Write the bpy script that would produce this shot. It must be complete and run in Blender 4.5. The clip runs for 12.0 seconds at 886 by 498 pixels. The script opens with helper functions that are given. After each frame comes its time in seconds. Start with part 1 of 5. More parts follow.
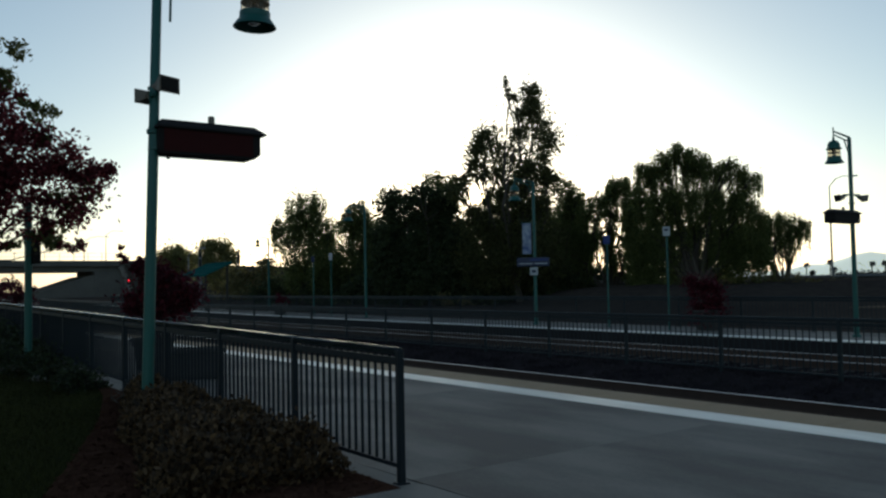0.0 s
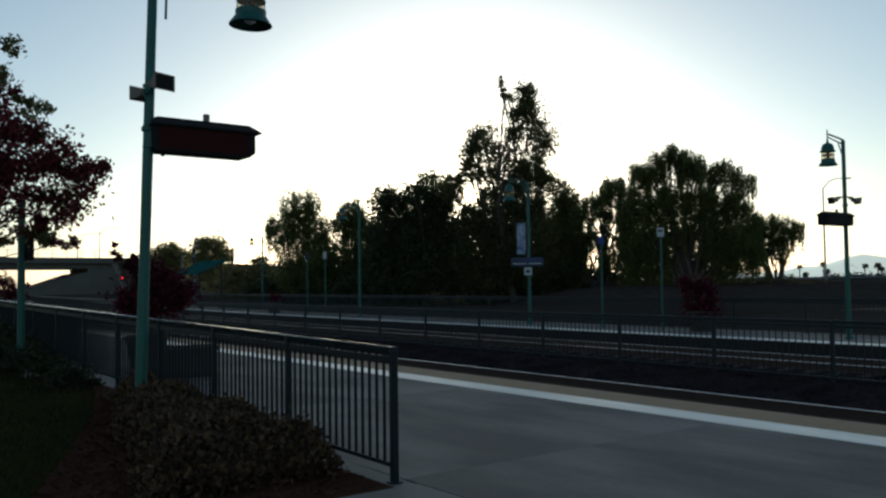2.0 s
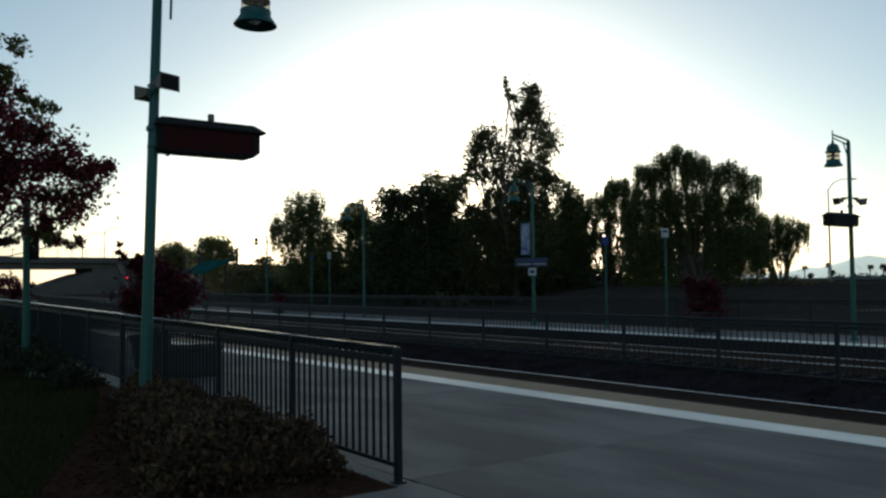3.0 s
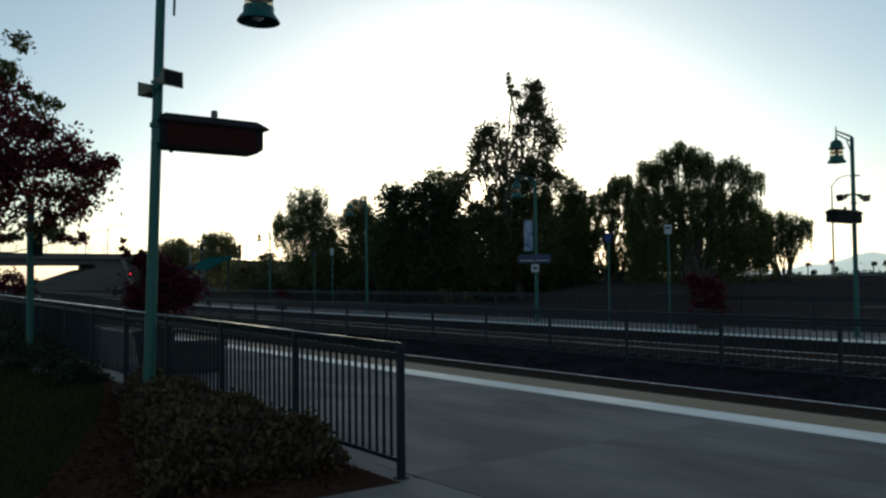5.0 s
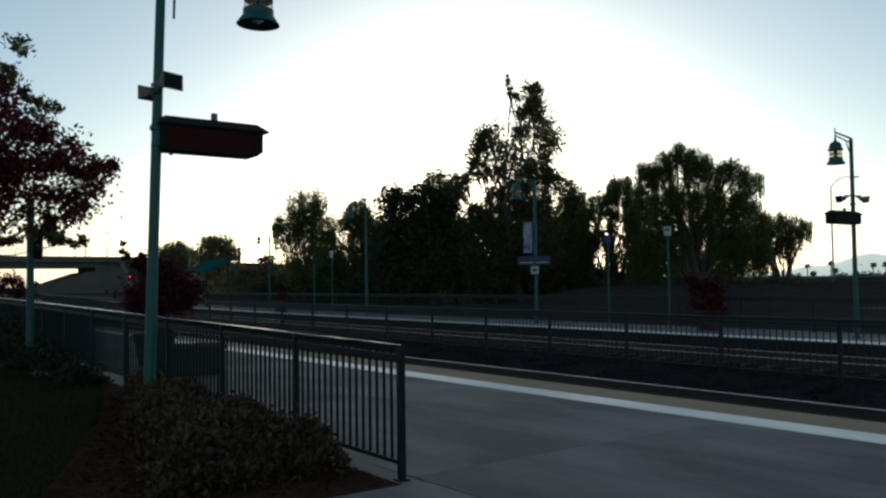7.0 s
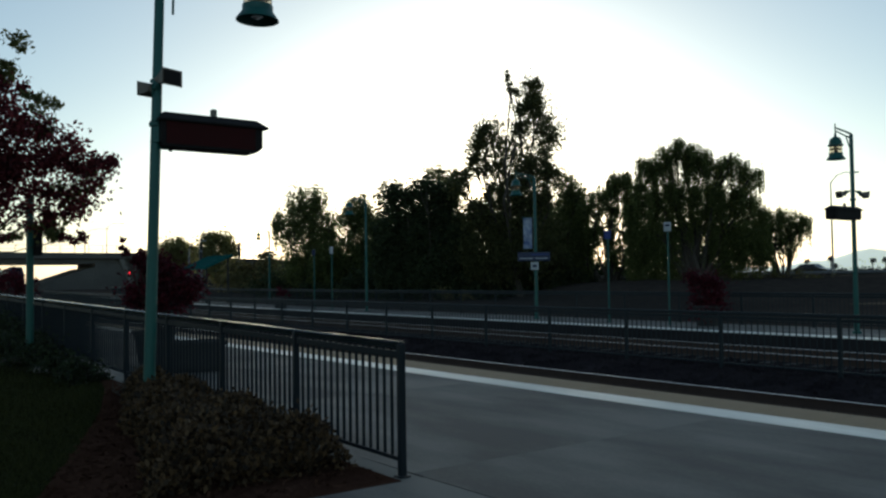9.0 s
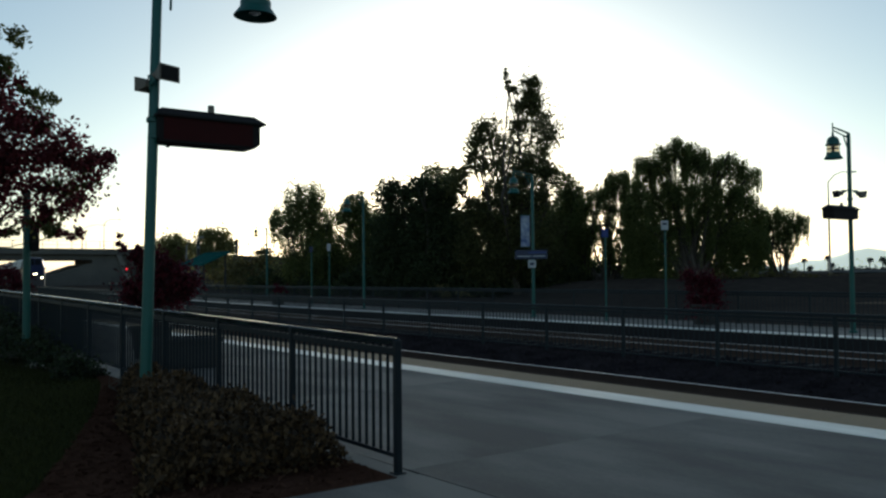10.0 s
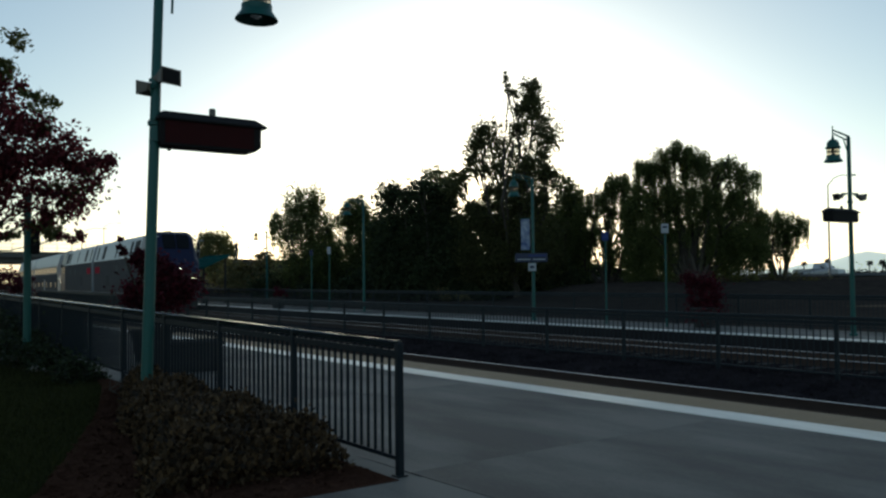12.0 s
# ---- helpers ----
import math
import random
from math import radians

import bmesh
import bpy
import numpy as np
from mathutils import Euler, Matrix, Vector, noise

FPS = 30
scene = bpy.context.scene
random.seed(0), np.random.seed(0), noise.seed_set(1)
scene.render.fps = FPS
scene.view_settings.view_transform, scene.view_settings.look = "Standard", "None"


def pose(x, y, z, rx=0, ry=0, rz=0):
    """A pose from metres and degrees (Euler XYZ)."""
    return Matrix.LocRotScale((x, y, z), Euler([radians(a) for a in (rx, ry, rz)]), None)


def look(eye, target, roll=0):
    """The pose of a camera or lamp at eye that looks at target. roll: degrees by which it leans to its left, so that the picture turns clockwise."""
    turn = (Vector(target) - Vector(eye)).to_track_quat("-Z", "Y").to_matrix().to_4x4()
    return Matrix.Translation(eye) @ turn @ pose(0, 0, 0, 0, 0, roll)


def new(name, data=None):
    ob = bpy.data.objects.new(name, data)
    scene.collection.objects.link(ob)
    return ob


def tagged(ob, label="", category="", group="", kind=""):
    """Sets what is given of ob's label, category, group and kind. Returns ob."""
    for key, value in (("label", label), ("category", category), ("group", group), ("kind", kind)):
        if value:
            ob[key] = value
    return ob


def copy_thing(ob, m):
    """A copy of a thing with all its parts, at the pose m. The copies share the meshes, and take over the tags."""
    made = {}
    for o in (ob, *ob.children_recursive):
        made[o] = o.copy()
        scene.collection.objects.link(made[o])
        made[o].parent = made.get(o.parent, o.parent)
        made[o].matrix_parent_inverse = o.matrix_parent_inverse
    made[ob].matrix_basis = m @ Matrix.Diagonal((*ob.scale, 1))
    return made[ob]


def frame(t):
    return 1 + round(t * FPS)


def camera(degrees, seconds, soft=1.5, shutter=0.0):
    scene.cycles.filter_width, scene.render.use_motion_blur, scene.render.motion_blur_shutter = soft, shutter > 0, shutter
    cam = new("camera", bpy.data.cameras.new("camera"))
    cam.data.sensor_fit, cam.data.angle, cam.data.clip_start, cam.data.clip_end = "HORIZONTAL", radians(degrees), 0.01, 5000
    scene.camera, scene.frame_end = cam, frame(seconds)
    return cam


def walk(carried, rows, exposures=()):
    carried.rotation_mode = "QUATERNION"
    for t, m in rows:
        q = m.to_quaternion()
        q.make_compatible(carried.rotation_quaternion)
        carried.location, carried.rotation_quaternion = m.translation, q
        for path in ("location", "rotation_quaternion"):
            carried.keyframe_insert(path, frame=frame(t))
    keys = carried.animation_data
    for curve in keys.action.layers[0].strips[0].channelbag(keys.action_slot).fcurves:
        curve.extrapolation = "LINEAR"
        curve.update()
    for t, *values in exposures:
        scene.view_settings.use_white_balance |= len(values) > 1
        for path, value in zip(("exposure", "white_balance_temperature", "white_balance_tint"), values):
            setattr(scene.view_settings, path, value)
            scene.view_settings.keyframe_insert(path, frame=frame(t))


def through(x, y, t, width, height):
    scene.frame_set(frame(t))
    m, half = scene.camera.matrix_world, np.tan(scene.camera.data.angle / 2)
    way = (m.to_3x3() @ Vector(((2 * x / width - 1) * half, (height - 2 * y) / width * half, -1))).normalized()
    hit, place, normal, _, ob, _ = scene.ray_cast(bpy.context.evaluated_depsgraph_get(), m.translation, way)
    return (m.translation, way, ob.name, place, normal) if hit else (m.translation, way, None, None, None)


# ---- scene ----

# World: x runs along the tracks, y across them away from the viewer, z = 0 is the platform's top.

# ---- camera ----
cam = camera(54.6, 12.0, soft=2.4)
EYE = 1.63


def aim(yaw, pitch, lean, dx, dy, dz):
    return pose(dx, dy, EYE + dz, 90 + pitch, 0, yaw) @ pose(0, 0, 0, 0, 0, lean)


PATH = [
    (0, 53.285, 2.342, -1.173, -0.007, 0.000, 0.000), (0.5, 53.278, 2.333, -1.270, -0.001, -0.003, 0.006), (1, 52.976, 2.499, -0.844, -0.001, -0.005, 0.004),
    (1.5, 52.883, 2.363, -0.854, 0.004, -0.003, 0.006), (2, 52.907, 2.298, -0.798, -0.005, -0.005, 0.002), (2.5, 52.920, 1.930, -0.743, 0.000, 0.000, 0.000),
    (3, 53.193, 2.321, -0.689, -0.004, -0.003, 0.000), (5, 53.384, 2.085, -0.651, 0.006, -0.012, -0.002), (5.5, 53.401, 2.240, -0.944, 0.008, -0.016, -0.002),
    (6, 53.500, 2.331, -0.875, -0.002, -0.013, -0.001), (6.5, 53.403, 2.421, -0.872, 0.003, -0.020, 0.003), (7, 53.347, 2.232, -0.776, 0.010, -0.022, -0.004),
    (9, 53.333, 1.953, -0.847, -0.001, -0.018, 0.001), (9.5, 53.283, 1.829, -0.757, 0.000, -0.015, 0.002), (10, 53.178, 1.792, -0.581, 0.007, -0.014, -0.004),
    (10.5, 53.234, 1.823, -0.665, 0.006, -0.014, -0.005), (11, 53.291, 1.947, -0.706, 0.009, -0.011, -0.009), (11.5, 53.447, 2.006, -0.669, 0.005, -0.019, -0.011),
    (12, 53.159, 2.018, -0.611, 0.002, -0.031, -0.010),
]
walk(cam, [(t, aim(*row)) for t, *row in PATH], [(0, 0.1, 5750, 2), (5, 0.12, 5750, 1), (9.5, 0.2, 5750, 0), (12, 0.2, 5750, 0)])

# ---- light ----
SUN_AZ, SUN_EL = -50.98, 5.9  # degrees from +y towards +x, and above the horizon
SUN_DIR = Vector((math.sin(radians(SUN_AZ)) * math.cos(radians(SUN_EL)),
                  math.cos(radians(SUN_AZ)) * math.cos(radians(SUN_EL)), math.sin(radians(SUN_EL))))
world = bpy.data.worlds.new("evening_sky")
scene.world = world
world.use_nodes = True
wn, wl = world.node_tree.nodes, world.node_tree.links
sky = wn.new("ShaderNodeTexSky")
sky.sky_type, sky.sun_disc = "NISHITA", False
sky.sun_elevation, sky.sun_rotation = radians(SUN_EL), radians(SUN_AZ)
sky.altitude, sky.air_density, sky.dust_density, sky.ozone_density = 300, 1.0, 0.95, 1.8
wn["Background"].inputs["Strength"].default_value = 0.15
haze = wn.new("ShaderNodeHueSaturation")  # evening haze pales the sky
haze.inputs["Saturation"].default_value = 0.72
wl.new(sky.outputs["Color"], haze.inputs["Color"])
wl.new(haze.outputs["Color"], wn["Background"].inputs["Color"])
sun = new("sun", bpy.data.lights.new("sun", "SUN"))
sun.data.energy, sun.data.angle, sun.data.color = 2.0, radians(0.53), (1.0, 0.86, 0.66)
sun.matrix_world = look(SUN_DIR * 200, (0, 0, 0))


# ---- materials ----
def nodes_of(name):
    m = bpy.data.materials.new(name)
    m.use_nodes = True
    return m, m.node_tree.nodes, m.node_tree.links, m.node_tree.nodes["Principled BSDF"]


def surface(name, c1, c2, rough=0.7, metal=0.0, grain=60.0, patch=3.0, bump=0.2, dist=0.004, spec=0.5, stain=0.35, stretch=(1, 1, 1), fleck=0.6):
    """Two colours mixed by a broad patch noise and a fine grain, with a fine relief."""
    m, n, l, b = nodes_of(name)
    tc, mp = n.new("ShaderNodeTexCoord"), n.new("ShaderNodeMapping")
    mp.inputs["Scale"].default_value = stretch
    l.new(tc.outputs["Object"], mp.inputs["Vector"])
    big, fine = n.new("ShaderNodeTexNoise"), n.new("ShaderNodeTexNoise")
    big.inputs["Scale"].default_value, big.inputs["Detail"].default_value = patch, 6
    fine.inputs["Scale"].default_value, fine.inputs["Detail"].default_value = grain, 4
    for q in (big, fine):
        l.new(mp.outputs["Vector"], q.inputs["Vector"])
    add = n.new("ShaderNodeMath")
    add.operation = "MULTIPLY_ADD"
    l.new(fine.outputs["Fac"], add.inputs[0])
    add.inputs[1].default_value = fleck
    l.new(big.outputs["Fac"], add.inputs[2])
    ramp = n.new("ShaderNodeMapRange")
    ramp.inputs["From Min"].default_value, ramp.inputs["From Max"].default_value = 0.5 + fleck / 2 - stain, 0.5 + fleck / 2 + stain
    l.new(add.outputs[0], ramp.inputs["Value"])
    mix = n.new("ShaderNodeMix")
    mix.data_type = "RGBA"
    mix.inputs["A"].default_value, mix.inputs["B"].default_value = (*c1, 1), (*c2, 1)
    l.new(ramp.outputs["Result"], mix.inputs["Factor"])
    l.new(mix.outputs["Result"], b.inputs["Base Color"])
    rr = n.new("ShaderNodeMapRange")
    rr.inputs["To Min"].default_value, rr.inputs["To Max"].default_value = max(0.02, rough - 0.1), min(1, rough + 0.1)
    l.new(big.outputs["Fac"], rr.inputs["Value"])
    l.new(rr.outputs["Result"], b.inputs["Roughness"])
    b.inputs["Metallic"].default_value = metal
    b.inputs["Specular IOR Level"].default_value = spec
    if bump:
        bp = n.new("ShaderNodeBump")
        bp.inputs["Strength"].default_value, bp.inputs["Distance"].default_value = bump, dist
        l.new(fine.outputs["Fac"], bp.inputs["Height"])
        l.new(bp.outputs["Normal"], b.inputs["Normal"])
    return m


def foliage(name, dark, light, through=0.3):
    """Leaves: a colour for each leaf between two, some light passing through."""
    m, n, l, b = nodes_of(name)
    geo, mix = n.new("ShaderNodeNewGeometry"), n.new("ShaderNodeMix")
    mix.data_type = "RGBA"
    mix.inputs["A"].default_value, mix.inputs["B"].default_value = (*dark, 1), (*light, 1)
    l.new(geo.outputs["Random Per Island"], mix.inputs["Factor"])
    l.new(mix.outputs["Result"], b.inputs["Base Color"])
    b.inputs["Roughness"].default_value, b.inputs["Specular IOR Level"].default_value = 0.65, 0.25
    tr, ms = n.new("ShaderNodeBsdfTranslucent"), n.new("ShaderNodeMixShader")
    l.new(mix.outputs["Result"], tr.inputs["Color"])
    ms.inputs["Fac"].default_value = through
    l.new(b.outputs["BSDF"], ms.inputs[1])
    l.new(tr.outputs["BSDF"], ms.inputs[2])
    l.new(ms.outputs["Shader"], n["Material Output"].inputs["Surface"])
    return m


def glow(name, colour, strength):
    m, n, l, b = nodes_of(name)
    b.inputs["Base Color"].default_value = (*colour, 1)
    b.inputs["Emission Color"].default_value = (*colour, 1)
    b.inputs["Emission Strength"].default_value = strength
    return m


CONCRETE = surface("platform_concrete", (0.068, 0.061, 0.052), (0.19, 0.172, 0.146), 0.75, grain=45, patch=0.7, bump=0.25, dist=0.003, stain=0.10, fleck=0.16, stretch=(0.45, 1.3, 1))
DARK_CONCRETE = surface("dark_concrete", (0.022, 0.020, 0.021), (0.05, 0.045, 0.045), 0.9, spec=0.1, grain=30, patch=1.0)
KERB = surface("kerb_concrete", (0.15, 0.135, 0.115), (0.23, 0.21, 0.175), 0.85, grain=60, patch=2.0)
WHITE_BAND = surface("white_edge_paint", (0.68, 0.65, 0.57), (0.95, 0.93, 0.85), 0.4, grain=70, patch=1.6, dist=0.002, stain=0.2, fleck=0.4, stretch=(0.5, 2.5, 1))
TACTILE = surface("tactile_yellow", (0.27, 0.18, 0.095), (0.40, 0.27, 0.145), 0.7, grain=20, patch=1.5, bump=0.6, dist=0.004)
TEAL = surface("teal_paint", (0.008, 0.074, 0.060), (0.013, 0.104, 0.086), 0.45, grain=25, patch=2.0, bump=0.05)
ROOF_TEAL = surface("dull_teal_roofing", (0.014, 0.085, 0.078), (0.022, 0.115, 0.105), 0.9, grain=12, patch=1.5, bump=0.1, spec=0.05)
RAIL_PAINT = surface("dark_grey_green_paint", (0.008, 0.012, 0.016), (0.014, 0.019, 0.024), 0.55, spec=0.22, grain=40, patch=3, bump=0.05)
HANDRAIL = surface("worn_glossy_handrail", (0.015, 0.02, 0.024), (0.03, 0.038, 0.042), 0.14, 0.25, grain=40, patch=3, bump=0.0)
FENCE_GREY = surface("grey_blue_paint", (0.011, 0.016, 0.019), (0.019, 0.026, 0.030), 0.55, spec=0.3, grain=40, patch=3, bump=0.05)
BOARD_DARK = surface("dark_housing", (0.012, 0.010, 0.010), (0.02, 0.018, 0.017), 0.7, grain=30, patch=4, bump=0.05, spec=0.15)
SCREEN = surface("unlit_display", (0.030, 0.006, 0.006), (0.046, 0.008, 0.008), 0.7, grain=80, patch=5, bump=0.05, spec=0.12)
SPEAKER_GREY = surface("weathered_beige_metal", (0.13, 0.105, 0.08), (0.21, 0.175, 0.135), 0.6, grain=30, patch=5, bump=0.05)
STEEL_TOP = surface("polished_rail", (0.78, 0.77, 0.76), (0.88, 0.87, 0.85), 0.32, 1.0, grain=40, patch=2, bump=0.03)
BRONZE = surface("bronze_lamp_trim", (0.10, 0.065, 0.035), (0.16, 0.10, 0.055), 0.45, 0.5, grain=30, patch=4, bump=0.04)
CHROME = surface("bright_reflector", (0.75, 0.72, 0.66), (0.88, 0.85, 0.80), 0.12, 1.0, grain=20, patch=4, bump=0.02)
RUST = surface("rusty_steel", (0.05, 0.03, 0.022), (0.09, 0.055, 0.04), 0.85, grain=50, patch=5)
BALLAST = surface("ballast_stone", (0.016, 0.013, 0.015), (0.054, 0.045, 0.047), 0.95, spec=0.0, grain=22, patch=1.5, bump=1.0, dist=0.05, stain=0.3)
TIE = surface("old_timber", (0.03, 0.024, 0.02), (0.06, 0.05, 0.042), 0.9, grain=30, patch=3, stretch=(1, 0.2, 1))
LAWN_SOIL = surface("lawn_soil", (0.014, 0.015, 0.005), (0.028, 0.028, 0.010), 0.95, spec=0.0, grain=30, patch=1.0, bump=0.6, dist=0.02)
MULCH = surface("bark_mulch", (0.045, 0.022, 0.014), (0.095, 0.05, 0.034), 0.95, spec=0.0, grain=35, patch=2.0, bump=0.9, dist=0.02)
DIRT = surface("dry_dirt", (0.028, 0.025, 0.023), (0.085, 0.068, 0.055), 0.95, spec=0.0, grain=2.0, patch=0.08, bump=0.6, dist=0.05)
TAN_DIRT = surface("pale_dry_soil", (0.13, 0.095, 0.065), (0.22, 0.165, 0.115), 0.95, spec=0.0, grain=6, patch=0.5, bump=0.6, dist=0.03)
ASPHALT = surface("asphalt", (0.04, 0.04, 0.042), (0.065, 0.065, 0.066), 0.9, grain=12, patch=0.4, spec=0.1)
BARK = surface("bark", (0.05, 0.04, 0.032), (0.10, 0.08, 0.06), 0.95, grain=12, patch=2, bump=0.8, dist=0.02, stretch=(1, 1, 0.3))
PEPPER = foliage("pepper_leaf", (0.075, 0.10, 0.028), (0.23, 0.24, 0.085), 0.66)
EUCALYPT = foliage("eucalypt_leaf", (0.06, 0.066, 0.024), (0.17, 0.165, 0.065), 0.6)
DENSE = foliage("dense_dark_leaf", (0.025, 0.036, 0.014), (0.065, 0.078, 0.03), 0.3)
# Distance haze is put into this leaf colour, hence so pale.
HAZE_PALE_LEAF = foliage("haze_pale_leaf", (0.15, 0.145, 0.05), (0.29, 0.27, 0.11), 0.55)
PLUM = foliage("plum_leaf", (0.05, 0.014, 0.018), (0.26, 0.05, 0.055), 0.5)
PLUM_GREEN = foliage("green_sprig_leaf", (0.07, 0.085, 0.025), (0.20, 0.19, 0.07), 0.6)
BOUGAIN = foliage("red_bract", (0.03, 0.006, 0.009), (0.12, 0.010, 0.022), 0.3)
COVER = foliage("ground_cover_leaf", (0.008, 0.011, 0.005), (0.036, 0.05, 0.016), 0.15)
HEDGE = foliage("hedge_leaf", (0.012, 0.008, 0.005), (0.135, 0.082, 0.038), 0.15)
GRASS = foliage("grass_blade", (0.024, 0.028, 0.006), (0.060, 0.062, 0.014), 0.3)
DRYGRASS = foliage("dry_scrub", (0.09, 0.08, 0.03), (0.18, 0.15, 0.06), 0.3)
SILVER = surface("silver_train_paint", (0.34, 0.35, 0.37), (0.44, 0.45, 0.47), 0.42, 0.4, grain=15, patch=1.2, bump=0.03)
TRAIN_GREY = surface("dull_grey_train_paint", (0.06, 0.056, 0.058), (0.10, 0.094, 0.096), 0.75, 0.0, spec=0.1, grain=15, patch=1.2, bump=0.03)
NAVY = surface("navy_train_paint", (0.010, 0.013, 0.045), (0.016, 0.020, 0.062), 0.36, spec=0.25, grain=12, patch=1.5, bump=0.03)
TRAIN_ROOF = surface("sooty_roof", (0.03, 0.03, 0.032), (0.06, 0.06, 0.062), 0.7, grain=14, patch=1.2)
RED_STRIPE = surface("red_stripe", (0.34, 0.012, 0.03), (0.44, 0.018, 0.04), 0.8, bump=0.03, spec=0.08)
UNDERCAR = surface("grimy_black_steel", (0.018, 0.017, 0.016), (0.04, 0.037, 0.034), 0.8, grain=20, patch=3)
DARK_GLASS = surface("dark_window_glass", (0.008, 0.009, 0.011), (0.014, 0.015, 0.018), 0.2, spec=0.12, grain=3, patch=1, bump=0)


def thin_glass(name, tint, cloudy):
    """A thin aged pane: most light passes straight, some is scattered, a little is mirrored."""
    m, n, l, b = nodes_of(name)
    clear, milk, mix = n.new("ShaderNodeBsdfTransparent"), n.new("ShaderNodeBsdfTranslucent"), n.new("ShaderNodeMixShader")
    spots = n.new("ShaderNodeTexNoise")
    spots.inputs["Scale"].default_value = 9
    rng = n.new("ShaderNodeMapRange")
    rng.inputs["To Min"].default_value, rng.inputs["To Max"].default_value = cloudy * 0.6, cloudy * 1.4
    l.new(spots.outputs["Fac"], rng.inputs["Value"])
    l.new(rng.outputs["Result"], mix.inputs["Fac"])
    clear.inputs["Color"].default_value = (*tint, 1)
    milk.inputs["Color"].default_value = (*tint, 1)
    l.new(clear.outputs["BSDF"], mix.inputs[1])
    l.new(milk.outputs["BSDF"], mix.inputs[2])
    b.inputs["Roughness"].default_value = 0.12
    top = n.new("ShaderNodeMixShader")
    top.inputs["Fac"].default_value = 0.06
    l.new(mix.outputs["Shader"], top.inputs[1])
    l.new(b.outputs["BSDF"], top.inputs[2])
    l.new(top.outputs["Shader"], n["Material Output"].inputs["Surface"])
    return m


AGED_GLASS = thin_glass("aged_amber_glass", (0.96, 0.88, 0.74), 0.16)
HEADLIGHT = glow("headlight", (1.0, 0.82, 0.5), 14.0)
SIGNAL_RED = glow("signal_red", (1.0, 0.02, 0.04), 1.1)
SUN_GLOW = glow("sun_surface", (1.0, 0.70, 0.33), 12.0)
BRIDGE = surface("bridge_concrete", (0.085, 0.078, 0.068), (0.15, 0.138, 0.12), 0.9, grain=3, patch=0.3, bump=0.3, dist=0.02)
# No haze in the air: the hills' own faint glow stands for it.
HILL = glow("haze_glow_hills", (0.70, 0.70, 0.57), 0.62)
PALM_LEAF = foliage("palm_leaf", (0.05, 0.055, 0.04), (0.08, 0.085, 0.06), 0.2)
WHITE_SIGN = surface("white_sign", (0.36, 0.37, 0.38), (0.48, 0.49, 0.5), 0.5, bump=0.03)
BLUE_SIGN = surface("blue_sign", (0.015, 0.03, 0.16), (0.02, 0.045, 0.22), 0.45, bump=0.03)
NAVY_SIGN = surface("navy_sign", (0.015, 0.02, 0.06), (0.02, 0.03, 0.08), 0.45, bump=0.03)
BANNER_BLUE = surface("banner_cloth", (0.08, 0.11, 0.24), (0.45, 0.48, 0.55), 0.85, grain=8, patch=2.2, bump=0.1, stain=0.2)
POT = surface("dark_planter", (0.035, 0.033, 0.032), (0.06, 0.055, 0.052), 0.8, grain=25, patch=3)
CAR_BLACK = surface("black_car_paint", (0.008, 0.008, 0.010), (0.014, 0.014, 0.016), 0.25, bump=0, grain=5)
CAR_SILVER = surface("silver_car_paint", (0.50, 0.50, 0.50), (0.58, 0.58, 0.58), 0.3, 0.5, bump=0, grain=5)
RUBBER = surface("tyre_rubber", (0.012, 0.012, 0.012), (0.02, 0.02, 0.02), 0.9)
GALV = surface("galvanised_steel", (0.18, 0.18, 0.18), (0.27, 0.27, 0.27), 0.55, 0.6, grain=20, patch=2, bump=0.05)


# ---- mesh helpers ----
def box(bm, x0, x1, y0, y1, z0, z1, bevel=0.0):
    m = Matrix.LocRotScale(((x0 + x1) / 2, (y0 + y1) / 2, (z0 + z1) / 2), None, (abs(x1 - x0), abs(y1 - y0), abs(z1 - z0)))
    made = bmesh.ops.create_cube(bm, size=1, matrix=m)
    if bevel:
        edges = list({e for v in made["verts"] for e in v.link_edges})
        bmesh.ops.bevel(bm, geom=edges, offset=bevel, segments=1, affect="EDGES")
    return bm


def rod(bm, a, b, r0, r1=None, n=10):
    a, b = Vector(a), Vector(b)
    d = b - a
    m = Matrix.Translation((a + b) / 2) @ d.to_track_quat("Z", "Y").to_matrix().to_4x4()
    bmesh.ops.create_cone(bm, cap_ends=True, segments=n, radius1=r0, radius2=r0 if r1 is None else r1, depth=d.length, matrix=m)
    return bm


def lathe(bm, profile, n=24, centre=(0, 0, 0)):
    """Turns (radius, height) pairs round the upright axis."""
    rings = []
    for r, z in profile:
        rings.append([bm.verts.new((centre[0] + r * math.cos(2 * math.pi * i / n), centre[1] + r * math.sin(2 * math.pi * i / n), centre[2] + z)) for i in range(n)])
    for a, b in zip(rings, rings[1:]):
        for i in range(n):
            bm.faces.new((a[i], a[(i + 1) % n], b[(i + 1) % n], b[i]))
    bm.faces.new(rings[-1])
    bm.faces.new(rings[0][::-1])
    return bm


def loft(bm, sections, caps=True):
    """Skins a row of closed sections with the same number of points."""
    rings = [[bm.verts.new(p) for p in s] for s in sections]
    n = len(rings[0])
    for a, b in zip(rings, rings[1:]):
        for i in range(n):
            bm.faces.new((a[i], a[(i + 1) % n], b[(i + 1) % n], b[i]))
    if caps:
        bm.faces.new(rings[0][::-1])
        bm.faces.new(rings[-1])
    bmesh.ops.recalc_face_normals(bm, faces=bm.faces)
    return bm


